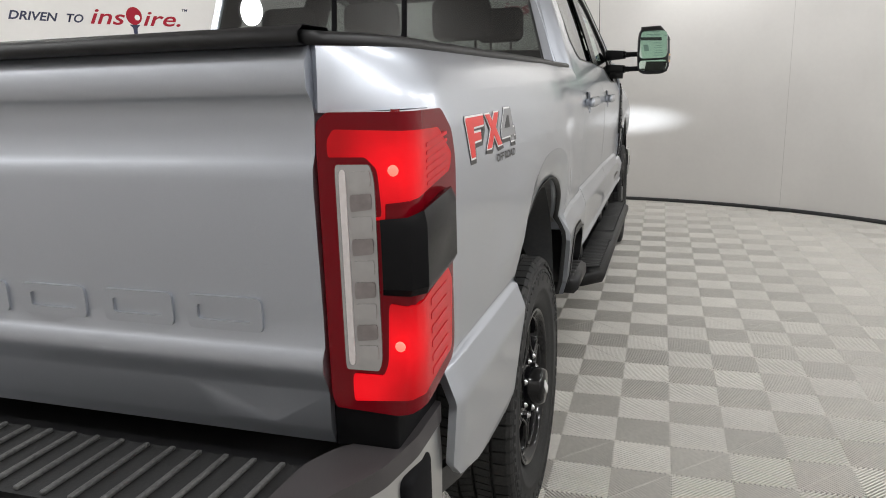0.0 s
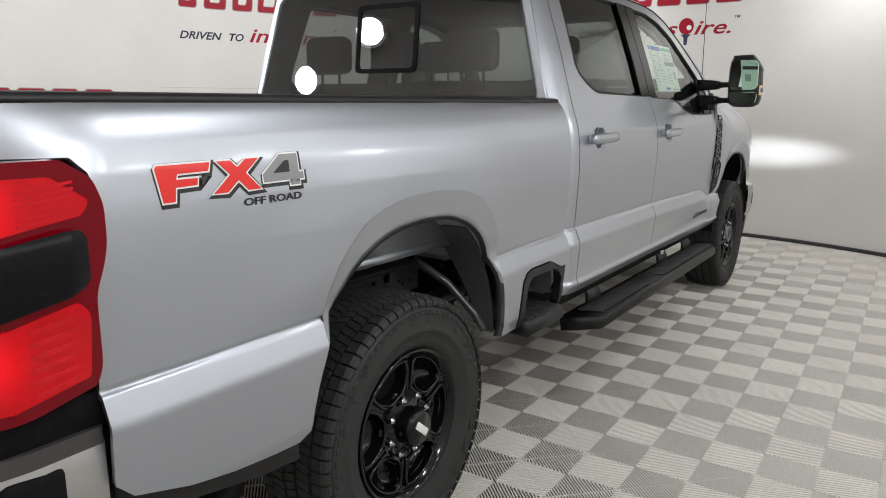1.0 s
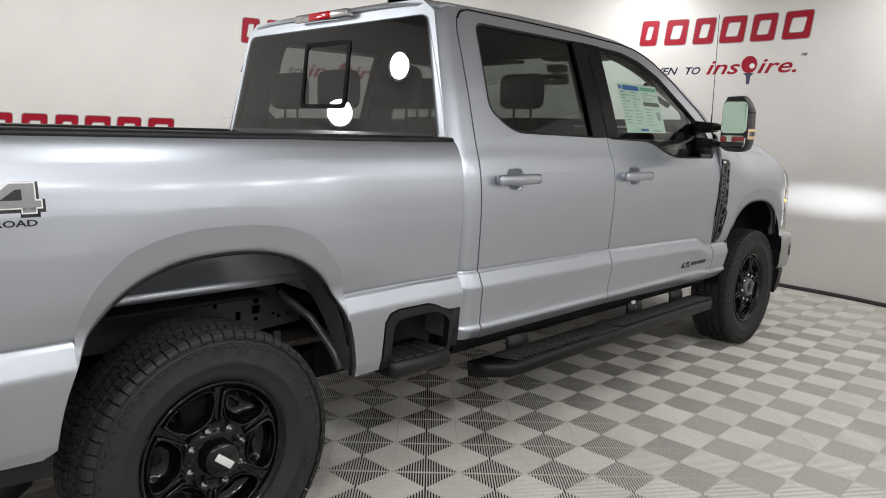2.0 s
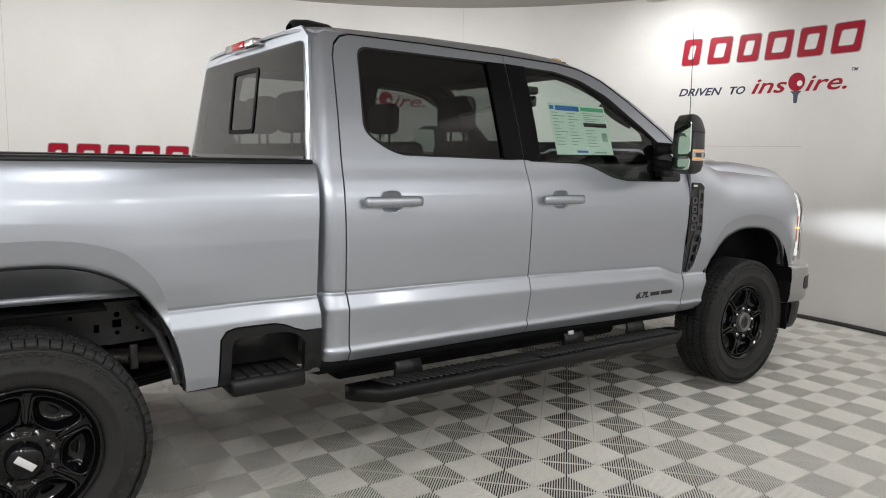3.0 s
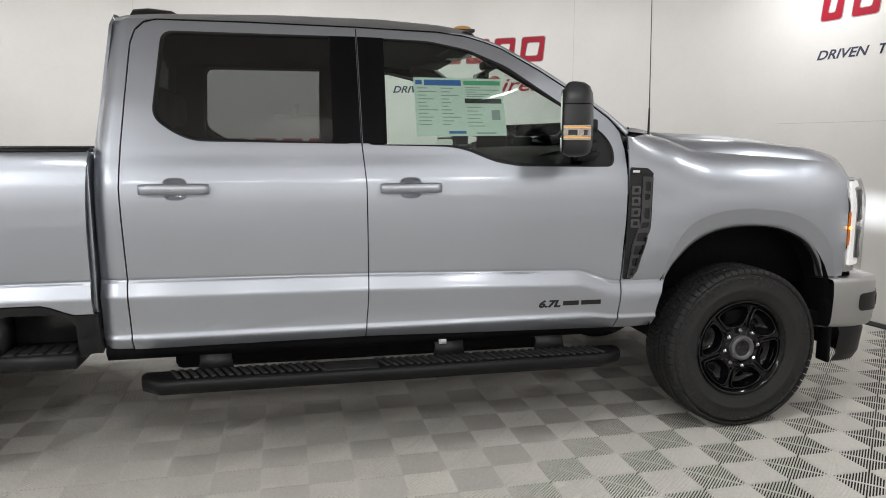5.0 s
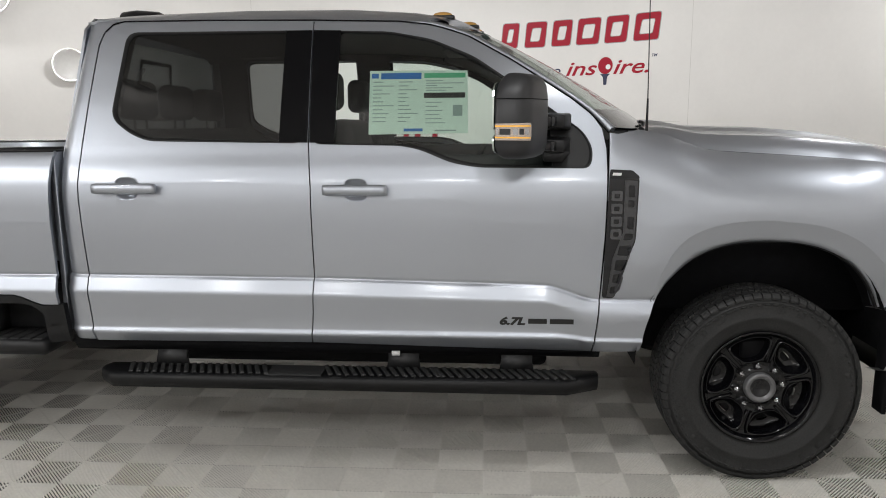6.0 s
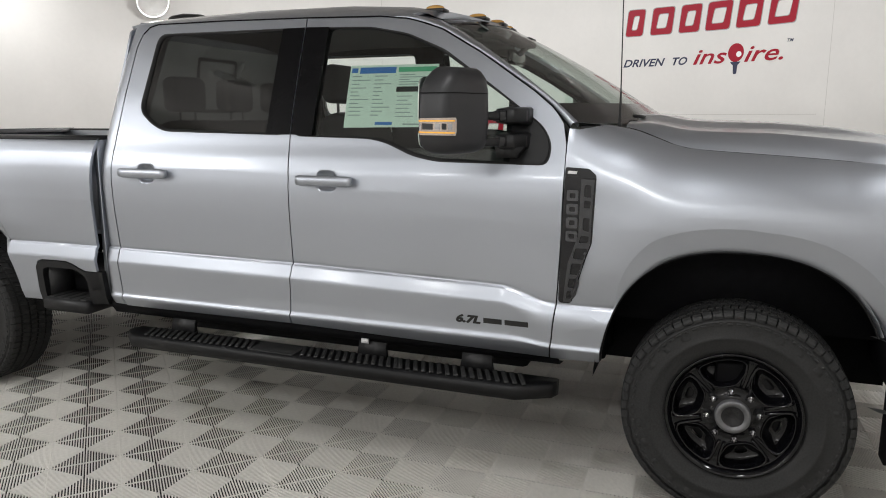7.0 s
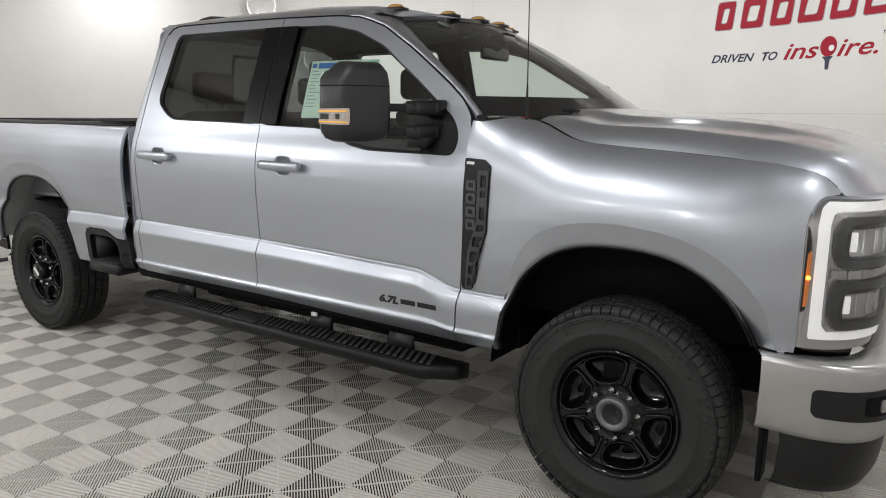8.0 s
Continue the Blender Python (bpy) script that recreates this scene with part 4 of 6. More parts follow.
def build_fender(s):
    FRONT[0] = Vector((s, 0, 0))
    vs = sorted(set([c for c in Z_CUTS if c < 0.96] + steps(1.0, 1.18, 0.03) + steps(1.18, 1.47, 0.0125)))
    part("fender", sheet([FENDER_OUT], side(fender_x, s), sorted(steps(3.38, 4.35, 0.045) + steps(4.36, 4.70, 0.02)), vs, 0.014), PAINT, truck)
    build_flare("fender_flare", ARCH_F, 0.552, 0.752, fender_x, 0.024, s)
    part("wheel_liner", loft([[Vector((s * x, y, z)) for y, z in arch_line(ARCH_F, 0.50, 0.55, grow=0.015)] for x in (0.99, 0.85, 0.55)], flip=s > 0), DARK, truck, "black inner wheel arch liner")
    part("liner_back", box((s * 0.54, 3.45, 0.45), (s * 0.56, 4.62, 1.10)), DARK, truck)
    part("arch_lip", loft([[Vector((s * (fender_x(y, z) + o - 0.018), y, z)) for y, z in arch_line(ARCH_F, 0.552, 0.752, 44, grow=g)] for o, g in ((0.001, 0.001), (0.0, -0.004), (-0.018, -0.006))], flip=s < 0), BLACK_TRIM, truck)
    # vent behind the wheel
    fx = lambda d: (lambda y, z: Vector((s * (fender_x(max(y, 3.43), z) + d), y, z)))
    out = rounded([(3.412, 1.316), (3.500, 1.312), (3.530, 1.285), (3.522, 1.03), (3.505, 0.985), (3.447, 0.786), (3.396, 0.786)], 0.015)
    v = part("fender_vent", sheet([out], fx(0.003), steps(3.4, 3.55, 0.03), steps(0.78, 1.34, 0.04), 0.02), GLOSS_BLACK, truck, "black fender vent")
    slots = [[(3.488, 1.255), (3.514, 1.253), (3.513, 1.205), (3.487, 1.207)], [(3.487, 1.195), (3.513, 1.193), (3.512, 1.165), (3.486, 1.165)], [(3.486, 1.13), (3.511, 1.128), (3.511, 1.075), (3.485, 1.08)],
             [(3.478, 1.06), (3.511, 1.06), (3.509, 1.035), (3.470, 1.03)], [(3.458, 1.010), (3.506, 1.012), (3.498, 0.968), (3.450, 0.968)], [(3.446, 0.950), (3.493, 0.952), (3.480, 0.905), (3.440, 0.905)],
             [(3.438, 0.890), (3.475, 0.892), (3.464, 0.852), (3.432, 0.852)], [(3.430, 0.838), (3.458, 0.838), (3.448, 0.805), (3.425, 0.805)]]
    grid = [(3.474, 1.275), (3.523, 1.272), (3.516, 1.03), (3.500, 0.985), (3.446, 0.792), (3.416, 0.792), (3.432, 0.95), (3.470, 1.06)]
    part("vent_grille", sheet([grid] + [rounded(q, 0.006, 2) for q in slots], fx(0.008), steps(3.4, 3.55, 0.04), steps(0.78, 1.3, 0.05), 0.012), BADGE_DARK, v)
    part("vent_cap", sheet([rounded([(3.414, 1.318), (3.501, 1.314), (3.529, 1.290), (3.528, 1.279), (3.413, 1.281)], 0.006, 2)], fx(0.008), (), (), 0.008), BLACK_TRIM, v)
    part("badge_bar", sheet([[(3.424, 1.305), (3.458, 1.304), (3.456, 1.293), (3.422, 1.294)]], fx(0.0105), (), (), 0.004), DECAL_WHITE, v)
    for k in range(4):
        z = 1.232 - k * 0.052
        part("badge_block", sheet([rounded([(3.421, z), (3.465, z), (3.465, z - 0.041), (3.421, z - 0.041)], 0.007, 2), rounded([(3.432, z - 0.011), (3.454, z - 0.011), (3.454, z - 0.030), (3.432, z - 0.030)], 0.004, 2)], fx(0.0075), (), (), 0.005), BADGE_GREY, v)


both(build_fender)


def hood_edge(y):
    """Half the width of the hood: its rear corners are cut off towards the cowl."""
    y = max(y, 3.55)
    e = fender_x(y, FEN_TOP(y) - 0.0012) - 0.006
    k = min(1, max(0, (3.93 - y) / 0.33))
    return e - 0.115 * k * k


def hood_z(x, y):
    edge = FEN_TOP(y) - 0.004
    a = abs(x)
    rise = float(np.interp(y, (3.6, 3.7, 3.85, 4.1, 4.45, 4.62, 4.72), (0.014, 0.040, 0.062, 0.070, 0.060, 0.036, 0.0)))
    u = min(1, max(0, (hood_edge(y) - a) / 0.085))
    z = edge + rise * 1.08 * float(np.interp(u, (0, 0.22, 0.45, 1), (0, 0.36, 0.62, 1)))
    z += 0.018 * (1 - min(1, a / 0.8) ** 2)
    v = min(1, max(0, (0.50 - a) / 0.08))
    z += 0.022 * (v * v * (3 - 2 * v)) * min(1, max(0, (4.6 - y) / 0.3))
    if y > 4.60:
        z -= 0.5 * (y - 4.60) ** 1.6 * (1 - min(1, a / 0.86) ** 6)
    return z


def nose_y(x):
    return float(np.interp(abs(x), (0, 0.40, 0.60, 0.70, 0.77, 0.81, 0.842, 0.88), (4.860, 4.853, 4.836, 4.810, 4.778, 4.748, 4.706, 4.66)))


rows = []
for k in range(31):
    t = k / 30
    yy = 3.60 + 1.105 * t
    edge = hood_edge(yy)
    row = []
    for i in range(-26, 27):
        x = edge * math.copysign(1 - (1 - abs(i) / 26) ** 1.25, i)
        y = 3.60 + t * (nose_y(x) - 3.60)
        row.append(Vector((x, y, hood_z(x, yy))))
    rows.append(row)
last = rows[-1]
rows.append([p + Vector((0, 0.012, -0.012)) for p in last])
rows.append([p + Vector((0, 0.008, -0.035)) for p in last])
bm = loft(rows)
bm.normal_update()
if sum((f.normal.z for f in bm.faces)) < 0:
    bmesh.ops.reverse_faces(bm, faces=bm.faces[:])
part("hood", thick(bm, 0.015), PAINT, truck)
for s in (1, -1):
    # the fender's flat top beside the cowl and the hood's cut corner
    rows = []
    for y in steps(3.42, 3.93, 0.03):
        x1, x0 = fender_x(y, FEN_TOP(y) - 0.0012), hood_edge(y) + 0.006 if y > 3.60 else hood_edge(3.60) + 0.006
        rows.append([Vector((s * (x1 + (x0 - x1) * q), y, FEN_TOP(y) - 0.002 + 0.010 * q * (1 - q) - 0.004 * q)) for q in (0, 0.25, 0.5, 0.75, 1.0)])
    rim = [[r[-1] + Vector((0, 0, d)) for r in rows] for d in (0, -0.03)]
    bm = loft(rows, flip=s < 0)
    loft(rim, bm=bm, flip=s > 0)
    part("fender_top", sharp_by_angle(bm, 50), PAINT, truck)
    # dark tube stands in for the shade in the gap between hood and fender
    seam = [Vector((s * (hood_edge(y) + 0.003), y, FEN_TOP(y) - 0.0045 - 0.001 * (y > 4.4))) for y in steps(3.61, 4.69, 0.03)]
    part("hood_seal", tube(seam, 0.0045, 8), DARK, truck)
part("engine_bay", box((-0.80, 3.5, 0.70), (0.80, 4.60, 1.22)), DARK, truck)


def ws_edge(t):
    """The windscreen's right edge from the roof (0) to the cowl (1)."""
    b = 4 * t * (1 - t)
    return Vector((0.560 + 0.345 * t + 0.020 * b, 2.742 + 0.700 * t - 0.010 * b, 1.938 - 0.463 * t + 0.030 * b))


def door_line(t):
    ts = [0, 0.12, 0.28, 0.52, 0.80, 0.91, 1.0]
    ys = [2.54, 2.69, 2.83, 3.03, 3.26, 3.345, 3.412]
    zs = [1.940, 1.922, 1.876, 1.762, 1.609, 1.542, 1.466]
    y, z = float(np.interp(t, ts, ys)), float(np.interp(t, ts, zs))
    return Vector((cab_x(y, z) + 0.001, y, z))


def build_pillar(s):
    rows = []
    for k in range(19):
        t = k / 18
        a, b = door_line(t), ws_edge(t)
        m = (a + b) / 2 + Vector((0.012, 0.006, 0.014))
        q = a.lerp(m, 0.5) + Vector((0.006, 0, 0.006))
        r = b.lerp(m, 0.5) + Vector((0.004, 0.003, 0.006))
        rows.append([Vector((s * p.x, p.y, p.z)) for p in (a - Vector((0.02, 0, 0.004)), a, q, m, r, b, b - Vector((0.01, 0.01, 0.012)))])
    part("windscreen_pillar", loft(rows, flip=s > 0), PAINT, truck)


both(build_pillar)
for s in (1, -1):
    # dark tube drawn for the shaded gap over the doors and along the windscreen pillar
    gap = [(1.238, 1.912), (1.268, 1.944), (1.318, 1.957), (1.70, 1.9562), (2.17, 1.9482)]
    gap = [Vector((s * (cab_x(y, z) + 0.0015), y, z)) for y, z in gap] + [Vector((s * (door_line(k / 10).x + 0.0015), door_line(k / 10).y, door_line(k / 10).z - 0.003)) for k in range(11)]
    part("door_seal", tube(gap, 0.003, 6), DARK, truck)

rows = []
for k in range(15):
    t = k / 14
    e = ws_edge(t)
    bow = 0.13 + 0.16 * t
    row = []
    for i in range(-12, 13):
        u = i / 12
        row.append(Vector((u * (e.x - 0.004), e.y + bow * (1 - u * u), e.z + 0.030 * (1 - u * u) * (1 - t))))
    rows.append(row)
ws = pane("windscreen", thick(loft(rows, flip=True), 0.005), GLASS_CLEAR, truck)
band = [[p + Vector((0, 0.001, 0.0025)) for p in row] for row in rows[:2]]
part("shade_band", loft(band, flip=True), GLOSS_BLACK, ws)
low = [[p + Vector((0, 0.001, 0.0025)) for p in row] for row in rows[-3:]]
part("shade_band", loft(low, flip=True), GLOSS_BLACK, ws)
bm = bmesh.new()
bmesh.ops.create_cone(bm, cap_ends=True, segments=24, radius1=0.035, radius2=0.035, depth=0.002, matrix=Matrix.Translation((0.42, 2.905, 1.912)) @ Euler((radians(-35), 0, 0)).to_matrix().to_4x4() @ Matrix.Diagonal((1.3, 0.7, 1, 1)))
part("badge_bar", bm, PRINT_GREY, ws)

# cowl, wipers and mast
rows = [[Vector((x, 3.432 + 0.285 * (1 - (x / 0.90) ** 2) + d, z - 0.015 * min(1, max(0, (abs(x) - 0.68) / 0.06)))) for x in steps(-0.90, 0.90, 0.06)] for d, z in ((-0.03, 1.478), (0.02, 1.470), (0.07, 1.452), (0.12, 1.425))]
cowl = part("cowl", loft(rows, flip=True), BLACK_TRIM, truck)
for x0, x1 in ((0.55, -0.10), (-0.15, -0.72)):
    pts = [Vector((x, 3.445 + 0.285 * (1 - (x / 0.90) ** 2) - 0.015, 1.497 + 0.01 * math.sin(k))) for k, x in enumerate(steps(min(x0, x1), max(x0, x1), 0.08))]
    w = part("wiper", tube(pts, 0.007), BLACK_TRIM, truck)
    part("wiper_arm", tube([pts[len(pts) // 2] + Vector((0, 0.01, 0.008)), Vector((x0, 3.66 - 0.15 * abs(x0), 1.490)), Vector((x0 + 0.03, 3.70 - 0.15 * abs(x0), 1.475))], 0.009), BLACK_TRIM, w)
for s in (1, -1):
    part("cowl_end", box((s * 0.70, 3.36, 1.40), (s * 0.885, 3.50, 1.474), 0.006), BLACK_TRIM, cowl)
mast = part("mast_antenna", rod((0.827, 3.584, 1.445), (0.827, 3.584, 1.60), 0.0065, 0.004), BLACK_TRIM, truck)
part("whip", rod((0.827, 3.584, 1.60), (0.822, 3.575, 2.225), 0.0025, 0.0018), BLACK_TRIM, mast)
part("foot", rod((0.827, 3.584, 1.425), (0.827, 3.584, 1.452), 0.022, 0.012), BLACK_TRIM, mast)

# roof and cab back
ROOF_C = knots([(1.10, 1.975), (1.16, 2.000), (1.30, 2.020), (1.8, 2.036), (2.3, 2.032), (2.6, 2.010), (2.75, 1.985), (2.89, 1.955)])
ROOF_E = knots([(1.10, 1.93), (1.14, 1.952), (1.20, 1.965), (1.3, 1.960), (2.17, 1.951), (2.54, 1.940), (2.69, 1.922), (2.9, 1.90)])
rows = []
for k in range(33):
    t = k / 32
    row = []
    for i in range(-24, 25):
        u = math.copysign(1 - (1 - abs(i) / 24) ** 1.6, i)
        xe0 = 0.748
        y0 = 1.105 + 0.045 * abs(u) ** 6
        y = y0 + t * (2.885 - 0.135 * min(1, abs(u * xe0) / 0.55) ** 2 - (0.10 * max(0, (abs(u) - 0.73) / 0.27)) - y0)
        ze = ROOF_E(y)
        xe = CAB_Z(ze) + 0.001 - (0.02 if y > 2.6 else 0) * (y - 2.6) * 6
        row.append(Vector((u * xe, y, ROOF_C(y) - abs(u) ** 6 * (ROOF_C(y) - ze))))
    rows.append(row)
bm = loft(rows)
bm.normal_update()
if sum(f.normal.z for f in bm.faces) < 0:
    bmesh.ops.reverse_faces(bm, faces=bm.faces[:])
roof = part("roof", thick(bm, 0.012), PAINT, truck)
lip = [p for p in rows[-1] if abs(p.x) < 0.68]
low = []
for p in lip:
    u = max(-1.0, min(1.0, p.x / 0.556))
    low.append(Vector((p.x, 2.744 + 0.13 * (1 - u * u), 1.940 + 0.03 * (1 - u * u))))
mid = [a.lerp(b, 0.5) + Vector((0, 0.004, 0.003)) for a, b in zip(lip, low)]
part("roof_header", loft([lip, mid, low], flip=True), PAINT, roof)
for x, y, z in ((0.55, 2.712, 1.988), (0.25, 2.815, 1.984), (0.0, 2.835, 1.984), (-0.25, 2.815, 1.984), (-0.55, 2.712, 1.988)):
    bm = bmesh.new()
    bmesh.ops.create_uvsphere(bm, u_segments=16, v_segments=10, radius=1, matrix=Matrix.Translation((x, y, z)) @ Matrix.Diagonal((0.026, 0.044, 0.014, 1)))
    m = part("marker_light", bm, MARKER_AMBER, roof, "amber cab marker light, lit")
    part("marker_base", box((x - 0.038, y - 0.055, z - 0.02), (x + 0.038, y + 0.055, z - 0.004), 0.006), BADGE_DARK, m)
rows = []
for y, w, h in ((1.16, 0.5, 0.4), (1.175, 0.9, 0.85), (1.24, 1, 1), (1.34, 0.9, 0.8), (1.40, 0.5, 0.1)):
    rows.append([Vector((0.45 + 0.075 * w * math.cos(a), y, 2.005 + 0.045 * h * max(0, math.sin(a)))) for a in [math.pi * k / 10 for k in range(11)]])
part("roof_pod", loft(rows, flip=True), BLACK_TRIM, roof)


def back_y(z):
    return 1.060 + max(0, z - 1.395) * 0.112


FRONT[0] = Vector((0, -1, 0))
back = [(-0.90, 0.58), (0.90, 0.58), (0.905, 1.38), (0.86, 1.50), (0.74, 1.93), (0.66, 1.985), (-0.66, 1.985), (-0.74, 1.93), (-0.86, 1.50), (-0.905, 1.38)]
hole = rounded([(-0.835, 1.405), (0.835, 1.405), (0.695, 1.915), (-0.695, 1.915)], 0.04)
part("cab_back", sheet([back, hole], lambda x, z: Vector((x, back_y(z) + 0.013 * (abs(x) / 0.9) ** 4, z)), steps(-0.9, 0.9, 0.1), steps(0.6, 2.0, 0.06), 0.012), PAINT, truck)
rw = pane("rear_window", sheet([inset(hole, -0.012)], lambda x, z: Vector((x, back_y(z) - 0.004 + 0.013 * (abs(x) / 0.9) ** 4, z)), steps(-0.8, 0.8, 0.1), steps(1.4, 1.95, 0.08), 0.004), GLASS_DARK, truck)
fr_o = rounded([(-0.155, 1.53), (0.215, 1.53), (0.215, 1.848), (-0.155, 1.848)], 0.03)
fr_i = rounded([(-0.132, 1.550), (0.192, 1.550), (0.192, 1.828), (-0.132, 1.828)], 0.025)
part("slider_frame", sheet([fr_o, fr_i], lambda x, z: Vector((x, back_y(z) - 0.009, z)), (), (), 0.008), DARK, rw)
part("shade_band", sheet([[(-0.84, 1.400), (0.84, 1.400), (0.828, 1.425), (-0.828, 1.425)]], lambda x, z: Vector((x, back_y(z) - 0.008 + 0.013 * (abs(x) / 0.9) ** 4, z)), steps(-0.8, 0.8, 0.1), (), 0.002), GLOSS_BLACK, rw)
lampo = part("brake_light", box((-0.21, 1.075, 1.945), (0.21, 1.125, 1.985), 0.008), LENS_CLEAR, truck, "high brake light with clear ends")
part("lens", box((-0.085, 1.068, 1.948), (0.085, 1.10, 1.982), 0.006), LOUD_RED, lampo, "red middle lens")

# grille, headlights and front bumper
part("grille", box((-0.60, 4.75, 0.80), (0.60, 4.81, 1.23), 0.01), BLACK_TRIM, truck)
for z in (0.90, 1.02, 1.14):
    part("grille_bar", box((-0.58, 4.80, z - 0.025), (0.58, 4.845, z + 0.025), 0.01), PAINT_B, truck)


part("nose_filler", box((-0.86, 4.55, 0.66), (0.86, 4.76, 0.80)), DARK, truck)


def build_headlight(s):
    def shell(u, v):
        # u: 0 at the side edge, 1 at the grille
        phi = radians(85) * min(1, u / 0.80)
        k = max(0, (v - 1.10) / 0.14) ** 2
        x = 0.700 + (0.252 - 0.048 * k) * math.cos(phi) - 0.13 * max(0, (u - 0.80) / 0.20)
        y = 4.630 + 0.200 * math.sin(phi) - 0.010 * k
        return Vector((s * x, y, v))

    def lifted(u, v, lift):
        return shell(u, v) + Vector((s * (0.9 - u) * 0.8, 0.5 + u, 0)).normalized() * lift
    FRONT[0] = Vector((s * 0.6, 1, 0))
    us, vs = steps(0, 1, 0.025), steps(0.76, 1.26, 0.03)
    t = thing("headlight", "", "")
    t.parent = truck

    def layer(name, loops, mat, lift, label="", depth=0.012):
        return part(name, sheet(loops, lambda u, v: lifted(u, v, lift), us, vs, depth), mat, t, label)
    out = rounded([(0.0, 0.77), (1.0, 0.77), (1.0, 1.246), (0.13, 1.246), (0.06, 1.234), (0.018, 1.205), (0.0, 1.165)], 0.010)
    layer("housing", [out], LENS_CLEAR, -0.006, "bright lamp housing")
    top = [0.015, 0.04, 0.08, 0.13] + steps(0.16, 1.0, 0.06)
    edge = [lifted(u, float(np.interp(u, (0, 0.018, 0.06, 0.13), (1.165, 1.205, 1.234, 1.246))) - 0.003, 0.020) for u in top]
    rows = [edge, [p + Vector((-s * 0.010, -0.008, 0.006)) for p in edge], [p + Vector((-s * 0.05, -0.075, 0.004)) for p in edge]]
    part("lamp_top", loft(rows, flip=s < 0), PAINT, t)
    drl = rounded([(0.080, 0.805), (0.98, 0.805), (0.98, 0.828), (0.215, 0.828), (0.170, 0.85), (0.165, 0.90), (0.165, 1.165), (0.185, 1.196), (0.225, 1.206), (0.98, 1.208), (0.98, 1.236), (0.14, 1.234), (0.098, 1.215), (0.080, 1.165)], 0.010)
    layer("running_light", [drl], WHITE_LIT, 0.008, "white running light, lit")
    rim = rounded([(0.168, 0.853), (0.176, 0.853), (0.176, 1.160), (0.195, 1.190), (0.188, 1.193), (0.168, 1.163)], 0.002, 2)
    layer("light_guide_edge", [rim], GREY_STEEL, 0.012, "", 0.006)
    layer("side_marker_frame", [rounded([(0.006, 0.885), (0.040, 0.895), (0.052, 0.93), (0.052, 1.085), (0.044, 1.11), (0.026, 1.15), (0.006, 1.16)], 0.006)], GLOSS_BLACK, 0.006)
    layer("side_marker", [rounded([(0.012, 0.905), (0.038, 0.910), (0.046, 0.935), (0.046, 1.070), (0.038, 1.085), (0.014, 1.075)], 0.005)], AMBER, 0.013, "amber side marker, lit")
    c = shell(0.028, 1.0)
    bm = bmesh.new()
    bmesh.ops.create_icosphere(bm, subdivisions=2, radius=0.007, matrix=Matrix.Translation(c + Vector((s * 0.014, 0.01, 0))))
    part("bulb", bm, AMBER_LIT, t)
    for z0, z1 in ((1.034, 1.192), (0.838, 0.992)):
        o = rounded([(0.196, z0 + 0.045), (0.196, z1 - 0.045), (0.255, z1), (0.97, z1), (0.97, z0), (0.255, z0)], 0.010)
        m = rounded([(0.262, z0 + 0.048), (0.262, z1 - 0.048), (0.300, z1 - 0.024), (0.95, z1 - 0.024), (0.95, z0 + 0.024), (0.300, z0 + 0.024)], 0.010)
        i = rounded([(0.308, z0 + 0.046), (0.318, z1 - 0.040), (0.93, z1 - 0.036), (0.93, z0 + 0.036), (0.325, z0 + 0.036)], 0.010)
        layer("bezel", [o, m], BEZEL, 0.018, "dark grey lamp bezel", 0.03)
        layer("bezel_inner", [[(u - 0.004 * (u < 0.5), v) for u, v in m], i], GLOSS_BLACK, 0.011, "", 0.02)
        layer("projector", [i], LENS_CLEAR, 0.002, "clear projector lens")
        layer("beam_lens", [rounded([(0.330, z0 + 0.050), (0.385, z0 + 0.050), (0.385, z1 - 0.048), (0.330, z1 - 0.048)], 0.008)], WHITE_LIT, 0.006)
        for k in range(3):
            u = 0.42 + 0.12 * k
            layer("reflector_fin", [[(u, z0 + 0.046), (u + 0.014, z0 + 0.046), (u + 0.014, z1 - 0.044), (u, z1 - 0.044)]], CHROME, 0.008, "", 0.006)
    for k in range(6):
        u = 0.200 + 0.125 * k
        layer("middle_bar", [rounded([(u, 1.000), (u + 0.118, 1.000), (u + 0.118, 1.026), (u, 1.026)], 0.005)], LENS_CLEAR, 0.010)
    pane("cover", sheet([inset(out, 0.004)], lambda u, v: lifted(u, v, 0.030), us, vs, 0.003), GLASS_LENS, t, "clear lamp cover")


both(build_headlight)


